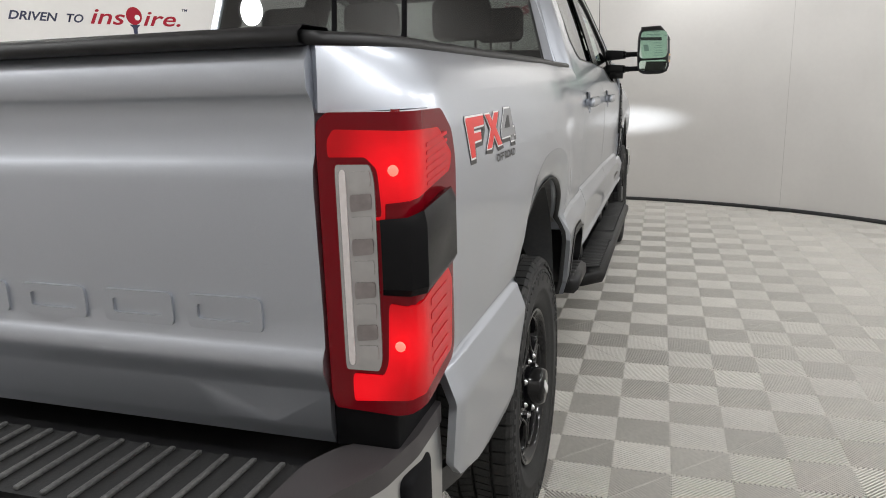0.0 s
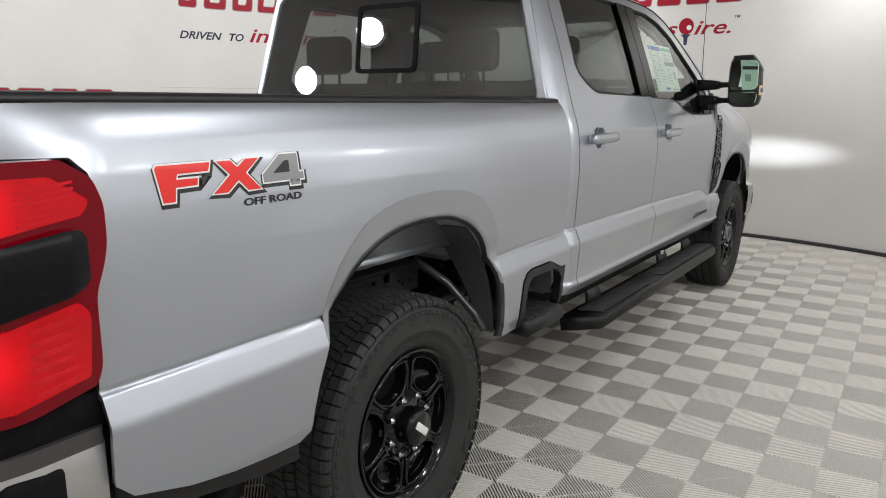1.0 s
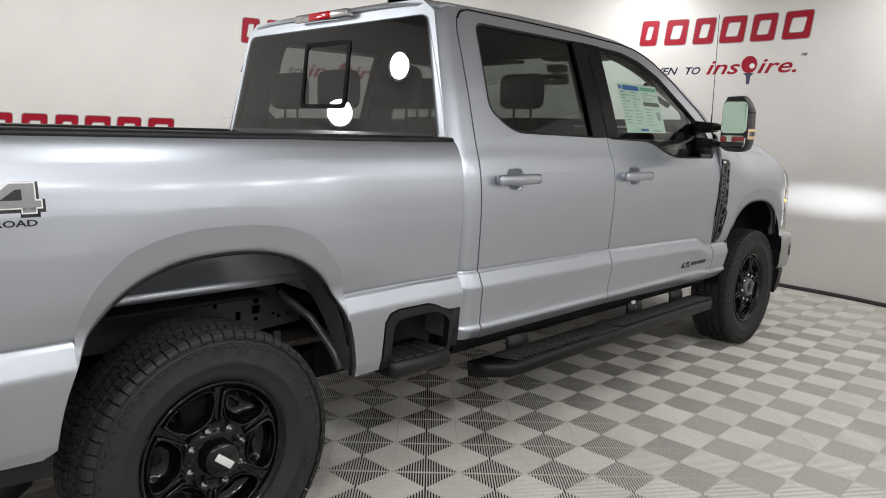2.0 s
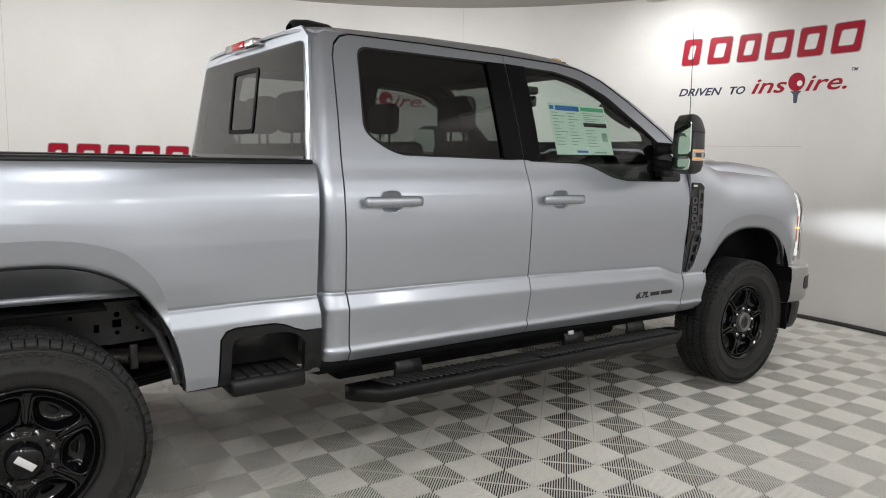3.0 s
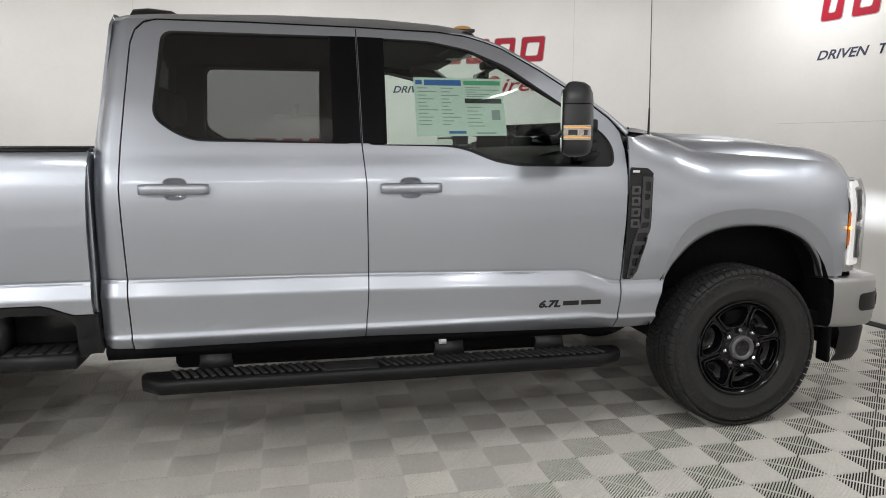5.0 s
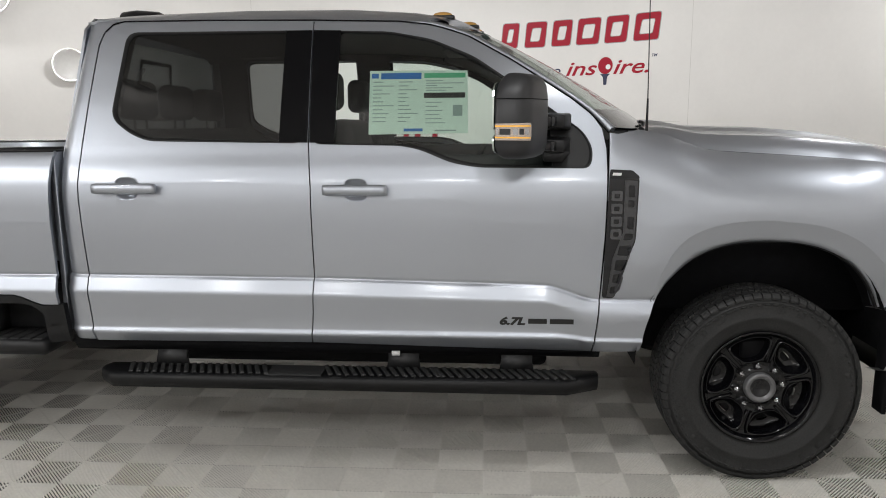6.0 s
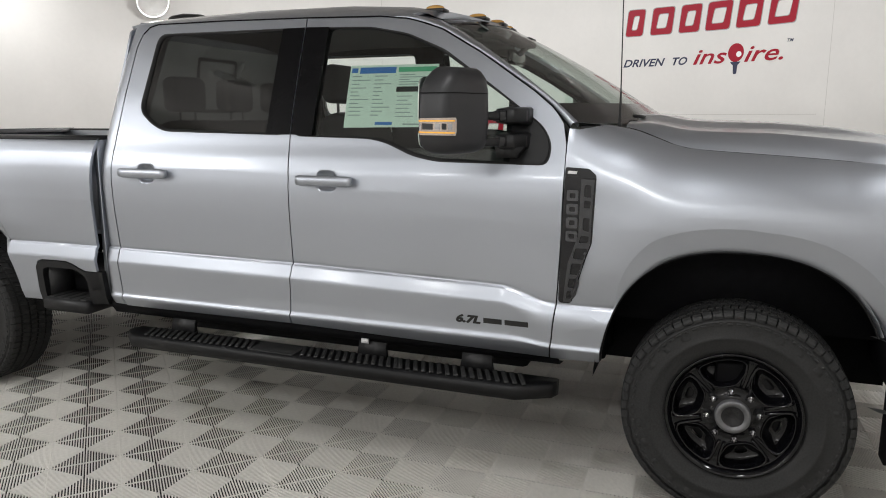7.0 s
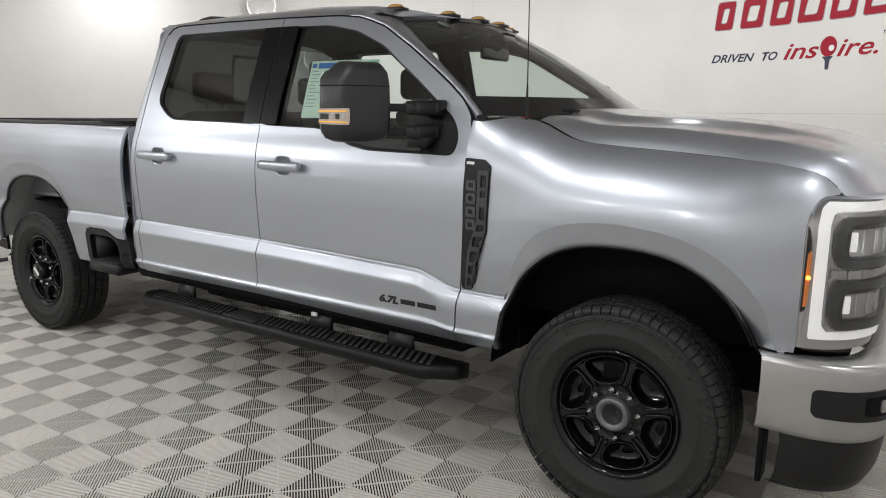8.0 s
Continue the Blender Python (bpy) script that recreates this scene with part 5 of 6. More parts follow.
def build_front_bumper():
    t = thing("front_bumper", "", "")
    t.parent = truck
    half = smooth_line([(1.004, 4.548), (1.010, 4.65), (1.000, 4.745), (0.960, 4.83), (0.87, 4.895), (0.70, 4.93), (0.35, 4.945)], 5)
    line = [(-x, y) for x, y in half] + [(x, y) for x, y in half[::-1]]
    rows = []
    for x, y in line:
        n = Vector((x * 0.35, y - 4.35, 0)).normalized()
        rows.append([Vector((x, y, z)) + n * d for z, d in ((0.742, -0.12), (0.745, -0.03), (0.738, -0.006), (0.722, 0.0), (0.66, 0.004), (0.55, 0.0), (0.515, -0.004), (0.495, -0.014), (0.488, -0.035), (0.485, -0.10))])
    part("bumper_bar", loft(rows, flip=True), PAINT_B, t, "silver bumper bar")
    rows = []
    for x, y in line:
        if y < 4.64:
            continue
        n = Vector((x * 0.35, y - 4.35, 0)).normalized()
        rows.append([Vector((x * 0.985, y - 0.02, z)) + n * d for z, d in ((0.50, -0.03), (0.46, -0.015), (0.34, -0.03), (0.30, -0.05), (0.29, -0.10))])
    part("air_dam", loft(rows, flip=True), BLACK_TRIM, t, "black plastic air dam")
    for s in (1, -1):
        FRONT[0] = Vector((s, 0.6, 0))

        def skin(d):
            def f(u, v):
                k = u * (len(half) - 1)
                i = min(int(k), len(half) - 2)
                a, b = Vector(half[i]), Vector(half[i + 1])
                p = a.lerp(b, k - i)
                n = Vector((p.x * 0.35, p.y - 4.35, 0)).normalized()
                return Vector((s * (p.x + n.x * d), p.y + n.y * d, v))
            return f
        rec = rounded([(0.27, 0.575), (0.93, 0.565), (0.93, 0.675), (0.27, 0.665), (0.245, 0.655), (0.245, 0.59)], 0.012)
        r = part("fog_recess", sheet([rec], skin(0.007), steps(0, 1, 0.04), (), 0.01), BLACK_TRIM, t, "black fog lamp recess")
        part("fog_lamp", sheet([rounded([(0.52, 0.59), (0.90, 0.585), (0.90, 0.655), (0.52, 0.65)], 0.01)], skin(0.010), steps(0, 1, 0.05), (), 0.006), DARK, r)
        part("fog_lens", sheet([rounded([(0.60, 0.60), (0.74, 0.60), (0.74, 0.64), (0.60, 0.64)], 0.01)], skin(0.014), steps(0, 1, 0.05), (), 0.005), LENS_CLEAR, r)
        part("flap", box((s * 0.90, 4.555, 0.30), (s * 0.985, 4.575, 0.72), 0.006), DARK, t)


build_front_bumper()


# ---- mirrors ----
def build_mirror(s):
    t = thing("wing_mirror", "", "")
    t.parent = truck
    rows = []
    zs = [(1.372, 0.35), (1.376, 0.60), (1.39, 0.86), (1.42, 0.97), (1.50, 1.0), (1.60, 0.98), (1.64, 0.93), (1.665, 0.80), (1.677, 0.55), (1.680, 0.25)]
    for z, w in zs:
        ring = []
        for k in range(28):
            a = 2 * math.pi * k / 28
            c, sn = math.cos(a), math.sin(a)
            top = max(0.0, (z - 1.585) / 0.095)
            px = 1.233 + (0.106 * (w if top == 0 else 1 - 0.62 * top ** 1.4) if c > 0 else 0.106 * max(w, 0.80 if z > 1.6 else 0)) * math.copysign(abs(c) ** 0.45, c)
            dep = 0.046 if sn < 0 else 0.084
            py = 3.030 + dep * (w if sn > 0 else 1 if 1.39 < z < 1.66 else w) * math.copysign(abs(sn) ** 0.55, sn) - 0.50 * (px - 1.243)
            ring.append(Vector((s * px, py, z)))
        rows.append(ring)
    shell = part("mirror_shell", loft(rows, closed=True, caps=True, flip=s < 0), MIRROR_SHELL, t, "matt black mirror shell")
    seam = []
    for k in range(29):
        a = 2 * math.pi * k / 28
        c, sn = math.cos(a), math.sin(a)
        px = 1.233 + 0.1043 * math.copysign(abs(c) ** 0.45, c)
        seam.append((s * px, 3.030 + (0.0460 if sn < 0 else 0.0828) * math.copysign(abs(sn) ** 0.55, sn) - 0.50 * (px - 1.243), 1.588))
    part("shell_seam", tube(seam, 0.0016, 6, caps=False), DARK, shell)
    FRONT[0] = Vector((0, -1, 0))
    my = lambda d: (lambda x, z: Vector((s * x, 2.981 - d - 0.50 * (x - 1.243), z)))
    part("main_glass", sheet([rounded([(1.143, 1.475), (1.322, 1.475), (1.316, 1.645), (1.152, 1.650)], 0.03)], my(0.0), (), (), 0.006), MIRROR, t, "mirror glass")
    part("spot_glass", sheet([rounded([(1.147, 1.395), (1.316, 1.395), (1.322, 1.462), (1.143, 1.462)], 0.025)], my(0.0), (), (), 0.006), MIRROR, t, "lower wide-angle mirror glass")
    FRONT[0] = Vector((s, 1, 0))

    def wrap(d):
        def f(u, v):
            a = radians(-35 + 125 * u)
            c, sn = math.cos(a), math.sin(a)
            px = 1.233 + 0.106 * math.copysign(abs(c) ** 0.45, c)
            py = 3.030 + (0.084 if sn > 0 else 0.046) * math.copysign(abs(sn) ** 0.55, sn) - 0.50 * (px - 1.243)
            n = Vector((c, sn, 0)).normalized() * d
            return Vector((s * (px + n.x), py + n.y, v))
        return f
    part("lamp_frame", sheet([rounded([(0.0, 1.443), (0.80, 1.440), (0.82, 1.455), (0.82, 1.497), (0.80, 1.503), (0.0, 1.500)], 0.006)], wrap(0.002), steps(0, 1, 0.05), (), 0.006), TURN_CLEAR, t, "clear lamp in the mirror shell")
    part("turn_lamp", sheet([rounded([(0.04, 1.450), (0.78, 1.447), (0.78, 1.4525), (0.04, 1.4555)], 0.004)], wrap(0.004), steps(0, 1, 0.05), (), 0.004), TURN_AMBER, t, "amber turn lamp, lit")
    part("turn_lamp", sheet([rounded([(0.04, 1.489), (0.78, 1.489), (0.78, 1.4945), (0.04, 1.4945)], 0.004)], wrap(0.004), steps(0, 1, 0.05), (), 0.004), TURN_AMBER, t, "amber turn lamp, lit")
    for k in range(5):
        u = 0.10 + 0.13 * k
        part("lamp_cell", sheet([rounded([(u, 1.462), (u + 0.10, 1.461), (u + 0.10, 1.482), (u, 1.483)], 0.003)], wrap(0.004), steps(0, 1, 0.05), (), 0.004), BEZEL if k % 2 else LENS_CLEAR, t)
    for z in (1.412, 1.508):
        a = part("arm", box((-0.085, -0.020, -0.016), (0.085, 0.020, 0.016), 0.006), BLACK_TRIM, t)
        a.matrix_world = pose(s * 1.085, 3.135, z, 0, 0, s * -38)
        part("arm_sleeve", box((-0.018, -0.023, -0.019), (0.018, 0.023, 0.019), 0.003, m=pose(s * 1.045, 3.166, z, 0, 0, s * -38)), GLOSS_BLACK, t)
        rows = [[Vector((s * x, 3.196 + k + 0.041 * w * a, z + 0.030 * w * b)) for a, b in ((-1, -0.75), (-0.85, -0.9), (0.8, -0.9), (1, -0.7), (1, 0.75), (0.85, 0.9), (-0.85, 0.95), (-1, 0.8))] for x, w, k in ((0.915, 1.25, 0.015), (0.955, 1.2, 0.01), (1.01, 1.05, 0.0), (1.040, 0.95, -0.01), (1.046, 0.85, -0.01))]
        kn = part("knuckle", sharp_by_angle(loft(rows, closed=True, caps=True, flip=s < 0), 30), BLACK_TRIM, t)
        part("knuckle_cap", box((-0.030, -0.003, -0.022), (0.030, 0.003, 0.022), 0.002, m=pose(s * 0.990, 3.2405, z, 0, 0, s * -20)), CAP_PLASTIC, kn)
    rows = [[Vector((s * x, y, z)) for y, z in ((3.15, 1.350), (3.22, 1.350), (3.25, 1.39), (3.14, 1.395))] for x in (0.945, 0.99, 1.03)]
    part("lower_cover", loft(rows, closed=True, caps=True, flip=s < 0), BLACK_TRIM, t)


both(build_mirror)


# ---- running boards ----
def build_board(s):
    t = thing("running_board", "", "")
    t.parent = truck
    rows = []
    for y, w, dz in ((1.215, 0.30, -0.004), (1.225, 0.55, 0.0), (1.31, 1.0, 0.0), (2.2, 1.0, 0), (3.25, 1.0, 0.0), (3.385, 0.55, 0.0), (3.395, 0.30, -0.004)):
        xo = 0.925 + 0.165 * w
        rows.append([Vector((s * x, y, z + dz)) for x, z in ((0.915, 0.445), (xo - 0.012, 0.452), (xo, 0.444), (xo + 0.003, 0.418), (xo - 0.008, 0.394), (xo - 0.05, 0.384), (0.925, 0.386))])
    part("board", sharp_by_angle(loft(rows, closed=True, caps=True, flip=s < 0), 40), BOARD_BLACK, t)
    me = None
    for y0, y1 in ((1.36, 1.96), (2.24, 2.70), (2.72, 3.26)):
        for y in steps(y0, y1, 0.036):
            if me is None:
                me = mesh_of("tread", box((-0.062, -0.010, -0.004), (0.062, 0.010, 0.006), 0.004), STEP_RUBBER)
            ob = new("tread", me)
            ob.matrix_world = pose(s * 1.005, y, 0.455, 0, 0, s * 22)
            ob.parent = t
    part("tread_plate", box((s * 0.945, 1.98, 0.45), (s * 1.07, 2.22, 0.456), 0.002), STEP_RUBBER, t)
    for y in (1.52, 2.56, 3.05):
        b = part("bracket", sharp_by_angle(loft([[Vector((s * x, yy, z)) for yy in (y - 0.075 + k, y + 0.075 - k)] + [Vector((s * (x - 0.02), yy, z)) for yy in (y + 0.075 - k, y - 0.075 + k)] for x, z, k in ((0.80, 0.56, 0.0), (0.93, 0.535, 0.005), (0.955, 0.50, 0.01), (0.96, 0.445, 0.0))], closed=True, caps=True, flip=s > 0), 30), BRACKET_STEEL, t)
        if y == 2.56 and s > 0:
            part("label_tag", box((0.952, y - 0.05, 0.512), (0.9615, y - 0.015, 0.532)), DECAL_WHITE, b)


both(build_board)


# ---- wheels ----
def make_wheel():
    """One wheel, its outer face towards +x, its hub's middle at the origin."""
    w = thing("wheel", "", "")
    R = 0.410
    prof = [(-0.215, 0.243), (-0.235, 0.262), (-0.250, 0.30), (-0.252, 0.345), (-0.240, 0.385), (-0.222, 0.392), (-0.12, 0.393), (-0.01, 0.392), (0.012, 0.383), (0.019, 0.372), (0.0215, 0.3705), (0.0215, 0.368), (0.0205, 0.366), (0.022, 0.345), (0.020, 0.315), (0.022, 0.312),
            (0.021, 0.300), (0.017, 0.296), (0.014, 0.275), (0.004, 0.258), (-0.002, 0.246), (-0.012, 0.240)]
    tyre = part("tyre", lathe(prof, 72), RUBBER, w, "black all-terrain tyre")
    bm = bmesh.new()
    n = 96
    for row, (x0, x1, off, tilt) in enumerate(((-0.230, -0.190, 0.0, 0.0), (-0.180, -0.138, 0.5, 0.18), (-0.128, -0.092, 0.2, -0.18), (-0.082, -0.040, 0.6, 0.18), (-0.030, 0.006, 0.1, 0.0))):
        m = n if 0 < row < 4 else 68
        for k in range(m):
            a = 2 * math.pi * (k + off) / m
            half = math.pi / m * (0.84 if 0 < row < 4 else 0.87)
            r0 = 0.389 if 0 < row < 4 else 0.380
            pts = []
            for r in (r0, R - (0.0 if 0 < row < 4 else 0.004)):
                for xx, aa in ((x0, a - half - tilt * 0.06), (x1, a - half + tilt * 0.06), (x1, a + half + tilt * 0.06), (x0, a + half - tilt * 0.06)):
                    pts.append(bm.verts.new((xx, r * math.cos(aa), r * math.sin(aa))))
            for f in ((4, 5, 6, 7), (0, 1, 5, 4), (1, 2, 6, 5), (2, 3, 7, 6), (3, 0, 4, 7)):
                bm.faces.new([pts[q] for q in f])
    for k in range(68):
        # shoulder lugs reaching down the sidewall
        a = 2 * math.pi * (k + 0.1) / 68
        half = math.pi / 68 * 0.84
        pts = [bm.verts.new((x, r * math.cos(a + sg * half), r * math.sin(a + sg * half))) for x, r in ((0.006, 0.405), (0.0160, 0.399), (0.0215, 0.390), (0.0205, 0.379 if k % 2 else 0.383)) for sg in (-1, 1)]
        for q in ((0, 1, 3, 2), (2, 3, 5, 4), (4, 5, 7, 6)):
            bm.faces.new([pts[i] for i in q])
    bmesh.ops.recalc_face_normals(bm, faces=bm.faces[:])
    tr = part("tread", bm, RUBBER, tyre, smooth=False)
    tagged(tr, kind="stuff")
    bm = bmesh.new()
    for k in range(26):
        # worn raised marks in place of the sidewall's lettering
        if k % 13 in (6, 7, 12, 11):
            continue
        a = 2 * math.pi * k / 26 + 0.2
        hw = 0.055 if k % 3 else 0.035
        rows = [[(0.0236 + (0.0 if abs(t) < 1 else -0.003), r * math.cos(a + t * hw), r * math.sin(a + t * hw)) for t in (-1, -0.8, 0.8, 1)] for r in (0.332, 0.348)]
        loft(rows, bm=bm)
    for k in range(72):
        # short raised dashes below the shoulder
        a = 2 * math.pi * k / 72
        hw = 0.030 if k % 4 else 0.018
        rows = [[(x - (0.0 if abs(t) < 1 else 0.003), r * math.cos(a + t * hw), r * math.sin(a + t * hw)) for t in (-1, -0.85, 0.85, 1)] for x, r in ((0.0200, 0.3555), (0.0240, 0.3565), (0.0240, 0.3635), (0.0200, 0.3645))]
        loft(rows, bm=bm)
    bmesh.ops.recalc_face_normals(bm, faces=bm.faces[:])
    mk = part("sidewall_relief", bm, RUBBER, tyre)
    tagged(mk, kind="stuff")
    # rim
    rim = part("rim", lathe([(-0.20, 0.215), (-0.08, 0.205), (-0.03, 0.214), (-0.018, 0.226), (-0.010, 0.236), (0.000, 0.244), (0.006, 0.243), (0.007, 0.238), (0.000, 0.231), (-0.012, 0.224), (-0.024, 0.217), (-0.036, 0.208)], 64), RIM_BLACK, w, "gloss black six-spoke rim")
    face_x = knots([(0.0, -0.012), (0.05, -0.012), (0.075, -0.016), (0.082, -0.026), (0.105, -0.028), (0.112, -0.020), (0.16, -0.022), (0.205, -0.024), (0.222, -0.018)])

    def face(u, v):
        return Vector((face_x(math.hypot(u, v)), u, v))
    FRONT[0] = Vector((1, 0, 0))
    disc = [(0.221 * math.cos(2 * math.pi * k / 60), 0.221 * math.sin(2 * math.pi * k / 60)) for k in range(60)]
    holes = []
    for k in range(6):
        a = math.pi / 3 * k + math.pi / 6 + 0.25
        win = []
        for r, da in ((0.120, -0.24), (0.120, 0.24), (0.150, 0.385), (0.185, 0.425), (0.209, 0.34), (0.213, 0.0), (0.209, -0.34), (0.185, -0.425), (0.150, -0.385)):
            win.append((r * math.cos(a + da), r * math.sin(a + da)))
        holes.append(smooth_line(win, 3, closed=True))
    part("spoke_face", sheet([disc] + holes, face, steps(-0.22, 0.22, 0.02), steps(-0.22, 0.22, 0.02), 0.010), RIM_BLACK, rim)
    for h in holes:
        rows = []
        for grow, dx in ((1.13, 0.0), (1.09, 0.010), (1.05, 0.011), (1.00, 0.006), (0.95, -0.012), (0.90, -0.045), (0.30, -0.050)):
            c = (sum(p[0] for p in h) / len(h), sum(p[1] for p in h) / len(h))
            ring = []
            for u, v in h:
                uu, vv = c[0] + (u - c[0]) * grow, c[1] + (v - c[1]) * grow
                ring.append(face(uu, vv) + Vector((dx, 0, 0)))
            rows.append(ring)
        bm = loft(rows, closed=True)
        bmesh.ops.recalc_face_normals(bm, faces=bm.faces[:])
        part("spoke_edge", bm, RIM_BLACK, rim)
    for k in range(6):
        # two ridges with a groove between them along each spoke
        a = math.pi / 3 * k + 0.25
        for q in (-1, 1):
            line = [face(r * math.cos(a) - q * w2 * math.sin(a), r * math.sin(a) + q * w2 * math.cos(a)) + Vector((lift, 0, 0)) for r, w2, lift in ((0.112, 0.009, 0.000), (0.130, 0.010, 0.005), (0.165, 0.011, 0.006), (0.195, 0.015, 0.006), (0.212, 0.020, 0.003))]
            part("spoke_ridge", tube(line, 0.0055, 8), RIM_BLACK, rim)
    bm = lathe([(-0.10, 0.0), (-0.10, 0.175), (-0.085, 0.175), (-0.08, 0.165), (-0.08, 0.0)], 40)
    part("brake_disc", bm, DISC_STEEL, w, "grey steel brake disc")
    part("caliper", box((-0.12, -0.07, 0.10), (-0.055, 0.07, 0.19), 0.012), DARK, w)
    for k in range(8):
        a = math.pi / 4 * k + 0.12
        y, z = 0.0925 * math.cos(a), 0.0925 * math.sin(a)
        bm = rod((-0.03, y, z), (-0.004, y, z), 0.0115, n=6)
        rod((-0.004, y, z), (0.004, y, z), 0.0105, 0.004, n=12, bm=bm)
        part("lug_nut", bm, CHROME_DARK, w, "shiny dark lug nut")
    return w


wheel = make_wheel()
wheel.parent = truck
for x, y, flip, spin in ((0.985, 0.0, 0, 10), (-0.985, 0.0, 1, 40), (-0.985, AXLE_F, 1, 75), (0.985, AXLE_F, 0, 0)):
    m = pose(x, y, 0.4085, 0, 0, 180 if flip else 0) @ pose(0, 0, 0, spin, 0, 0)
    if (x, y) == (0.985, AXLE_F):
        wheel.matrix_world = m
        ob = wheel
    else:
        ob = copy_thing(wheel, m)
    if y > 1:
        cap = part("hub_cap", lathe([(-0.02, 0.064), (0.006, 0.063), (0.012, 0.059), (0.012, 0.046), (0.004, 0.043), (0.003, 0.036)], 32), CAP_GREY, ob, "grey hub ring")
        part("cap_centre", lathe([(0.0035, 0.043), (0.004, 0.030), (-0.003, 0.022), (-0.003, 0.0)], 32), GLOSS_BLACK, cap)
    else:
        cap = part("hub_cap", lathe([(-0.02, 0.060), (0.03, 0.058), (0.042, 0.050), (0.044, 0.0)], 32), RIM_BLACK, ob)
        part("cap_plate", box((0.043, -0.034, -0.012), (0.0465, 0.034, 0.012), 0.002, m=Matrix.Rotation(radians(-50), 4, "X")), DECAL_WHITE, cap, "white plate on the hub cap")

# ---- under the truck ----
under = thing("chassis", "", "")
under.parent = truck
for s in (1, -1):
    part("frame_rail", box((s * 0.42, -1.05, 0.50), (s * 0.50, 4.70, 0.68), 0.01), DARK, under)
    pts = [(s * 0.58, -0.78, 0.56), (s * 0.58, -0.4, 0.50), (s * 0.58, 0.0, 0.47), (s * 0.58, 0.4, 0.48), (s * 0.58, 0.80, 0.53)]
    for k in range(3):
        rows = [[Vector((x + s * a, y, z + 0.016 * k + b)) for a, b in ((-0.035, -0.006), (0.035, -0.006), (0.035, 0.006), (-0.035, 0.006))] for x, y, z in pts]
        part("leaf_spring", loft(rows, closed=True, caps=True), DARK, under)
    part("shock_absorber", rod((s * 0.55, 0.13, 0.40), (s * 0.53, 0.30, 0.80), 0.03), DARK, under)
    # dark backing added behind the pierced panel so its holes stay dark
    part("bed_support", box((s * 0.52, -0.50, 0.70), (s * 0.55, 0.58, 0.84), 0.004), DARK, under)
    part("shock_absorber", rod((s * 0.66, 3.95, 0.45), (s * 0.62, 3.92, 0.98), 0.032), DARK, under)
    coil = [(s * 0.60 + 0.065 * math.cos(k * 0.5), 4.10 + 0.065 * math.sin(k * 0.5), 0.50 + k * 0.0055) for k in range(76)]
    part("coil_spring", tube(coil, 0.010, 6), DARK, under)
    FRONT[0] = Vector((s, 0, 0))
    liner = [(y, z) for y, z in arch_line(ARCH_R, 0.60, 0.565, 40, grow=0.006) if y > 0.30]
    rows = [[Vector((s * (0.968 - q * float(np.interp(z, (0.56, 0.80, 0.95, 1.0), (0.05, 0.13, 0.17, 0.05)))), y, z)) for y, z in liner] for q in (0, 0.5, 1)]
    part("splash_guard", thick(loft(rows, flip=s > 0), 0.004), GUARD_GREY, under, "dark plastic splash guard")
    part("brace_bar", tube([(s * 0.70, 0.40, 0.83), (s * 0.80, 0.475, 0.74), (s * 0.90, 0.503, 0.635), (s * 0.945, 0.507, 0.575)], 0.016, 10), BADGE_GREY, under)
    part("body_mount", box((s * 0.50, 0.62, 0.42), (s * 0.62, 0.78, 0.60), 0.01), DARK, under)
    part("inner_flange", box((s * 0.66, -0.50, 0.845), (s * 0.80, 0.30, 0.86), 0.004), DARK, under)
    holes = [[(y + r * math.cos(k * math.pi / 5), z + r * math.sin(k * math.pi / 5)) for k in range(10)] for y, z, r in ((0.20, 0.785, 0.009), (0.365, 0.785, 0.012), (0.365, 0.712, 0.009), (0.440, 0.722, 0.007), (0.462, 0.708, 0.007), (0.505, 0.714, 0.006))]
    holes += [rounded([(0.348, 0.733), (0.382, 0.733), (0.382, 0.765), (0.348, 0.765)], 0.004, 2), rounded([(0.280, 0.718), (0.300, 0.718), (0.300, 0.752), (0.280, 0.752)], 0.004, 2)]
    part("frame_panel", sheet([[(-0.55, 0.70), (0.10, 0.68), (0.34, 0.665), (0.56, 0.675), (0.56, 0.79), (0.47, 0.80), (0.44, 0.838), (-0.55, 0.838)]] + holes, side(lambda y, z: 0.60, s), steps(-0.5, 0.6, 0.1), (), 0.006), PANEL_GREY, under, "dark grey pierced frame panel")
    part("cross_tube", rod((s * 0.50, 0.47, 0.81), (s * 0.78, 0.47, 0.81), 0.016), DARK, under)
    part("pipe_hanger", box((s * 0.668, 0.395, 0.575), (s * 0.680, 0.425, 0.675), 0.004), PANEL_GREY, under)
    part("tow_bracket", box((s * 0.52, 3.50, 0.50), (s * 0.78, 3.56, 0.60), 0.012), DARK, under)
part("axle", rod((-0.75, 0.0, 0.405), (0.75, 0.0, 0.405), 0.055), DARK, under)
bm = bmesh.new()
bmesh.ops.create_uvsphere(bm, u_segments=20, v_segments=12, radius=0.17, matrix=Matrix.Translation((0, 0, 0.41)))
part("differential", bm, DARK, under)
part("axle", rod((-0.75, AXLE_F, 0.405), (0.75, AXLE_F, 0.405), 0.05), DARK, under)
part("drive_shaft", rod((0, 0.15, 0.44), (0, 2.4, 0.55), 0.05), GREY_STEEL, under)
part("floor_pan", box((-0.86, 1.10, 0.56), (0.86, 3.55, 0.74), 0.01), DARK, under)
part("fuel_tank", box((-0.40, 0.65, 0.42), (-0.02, 2.3, 0.60), 0.03), DARK, under)
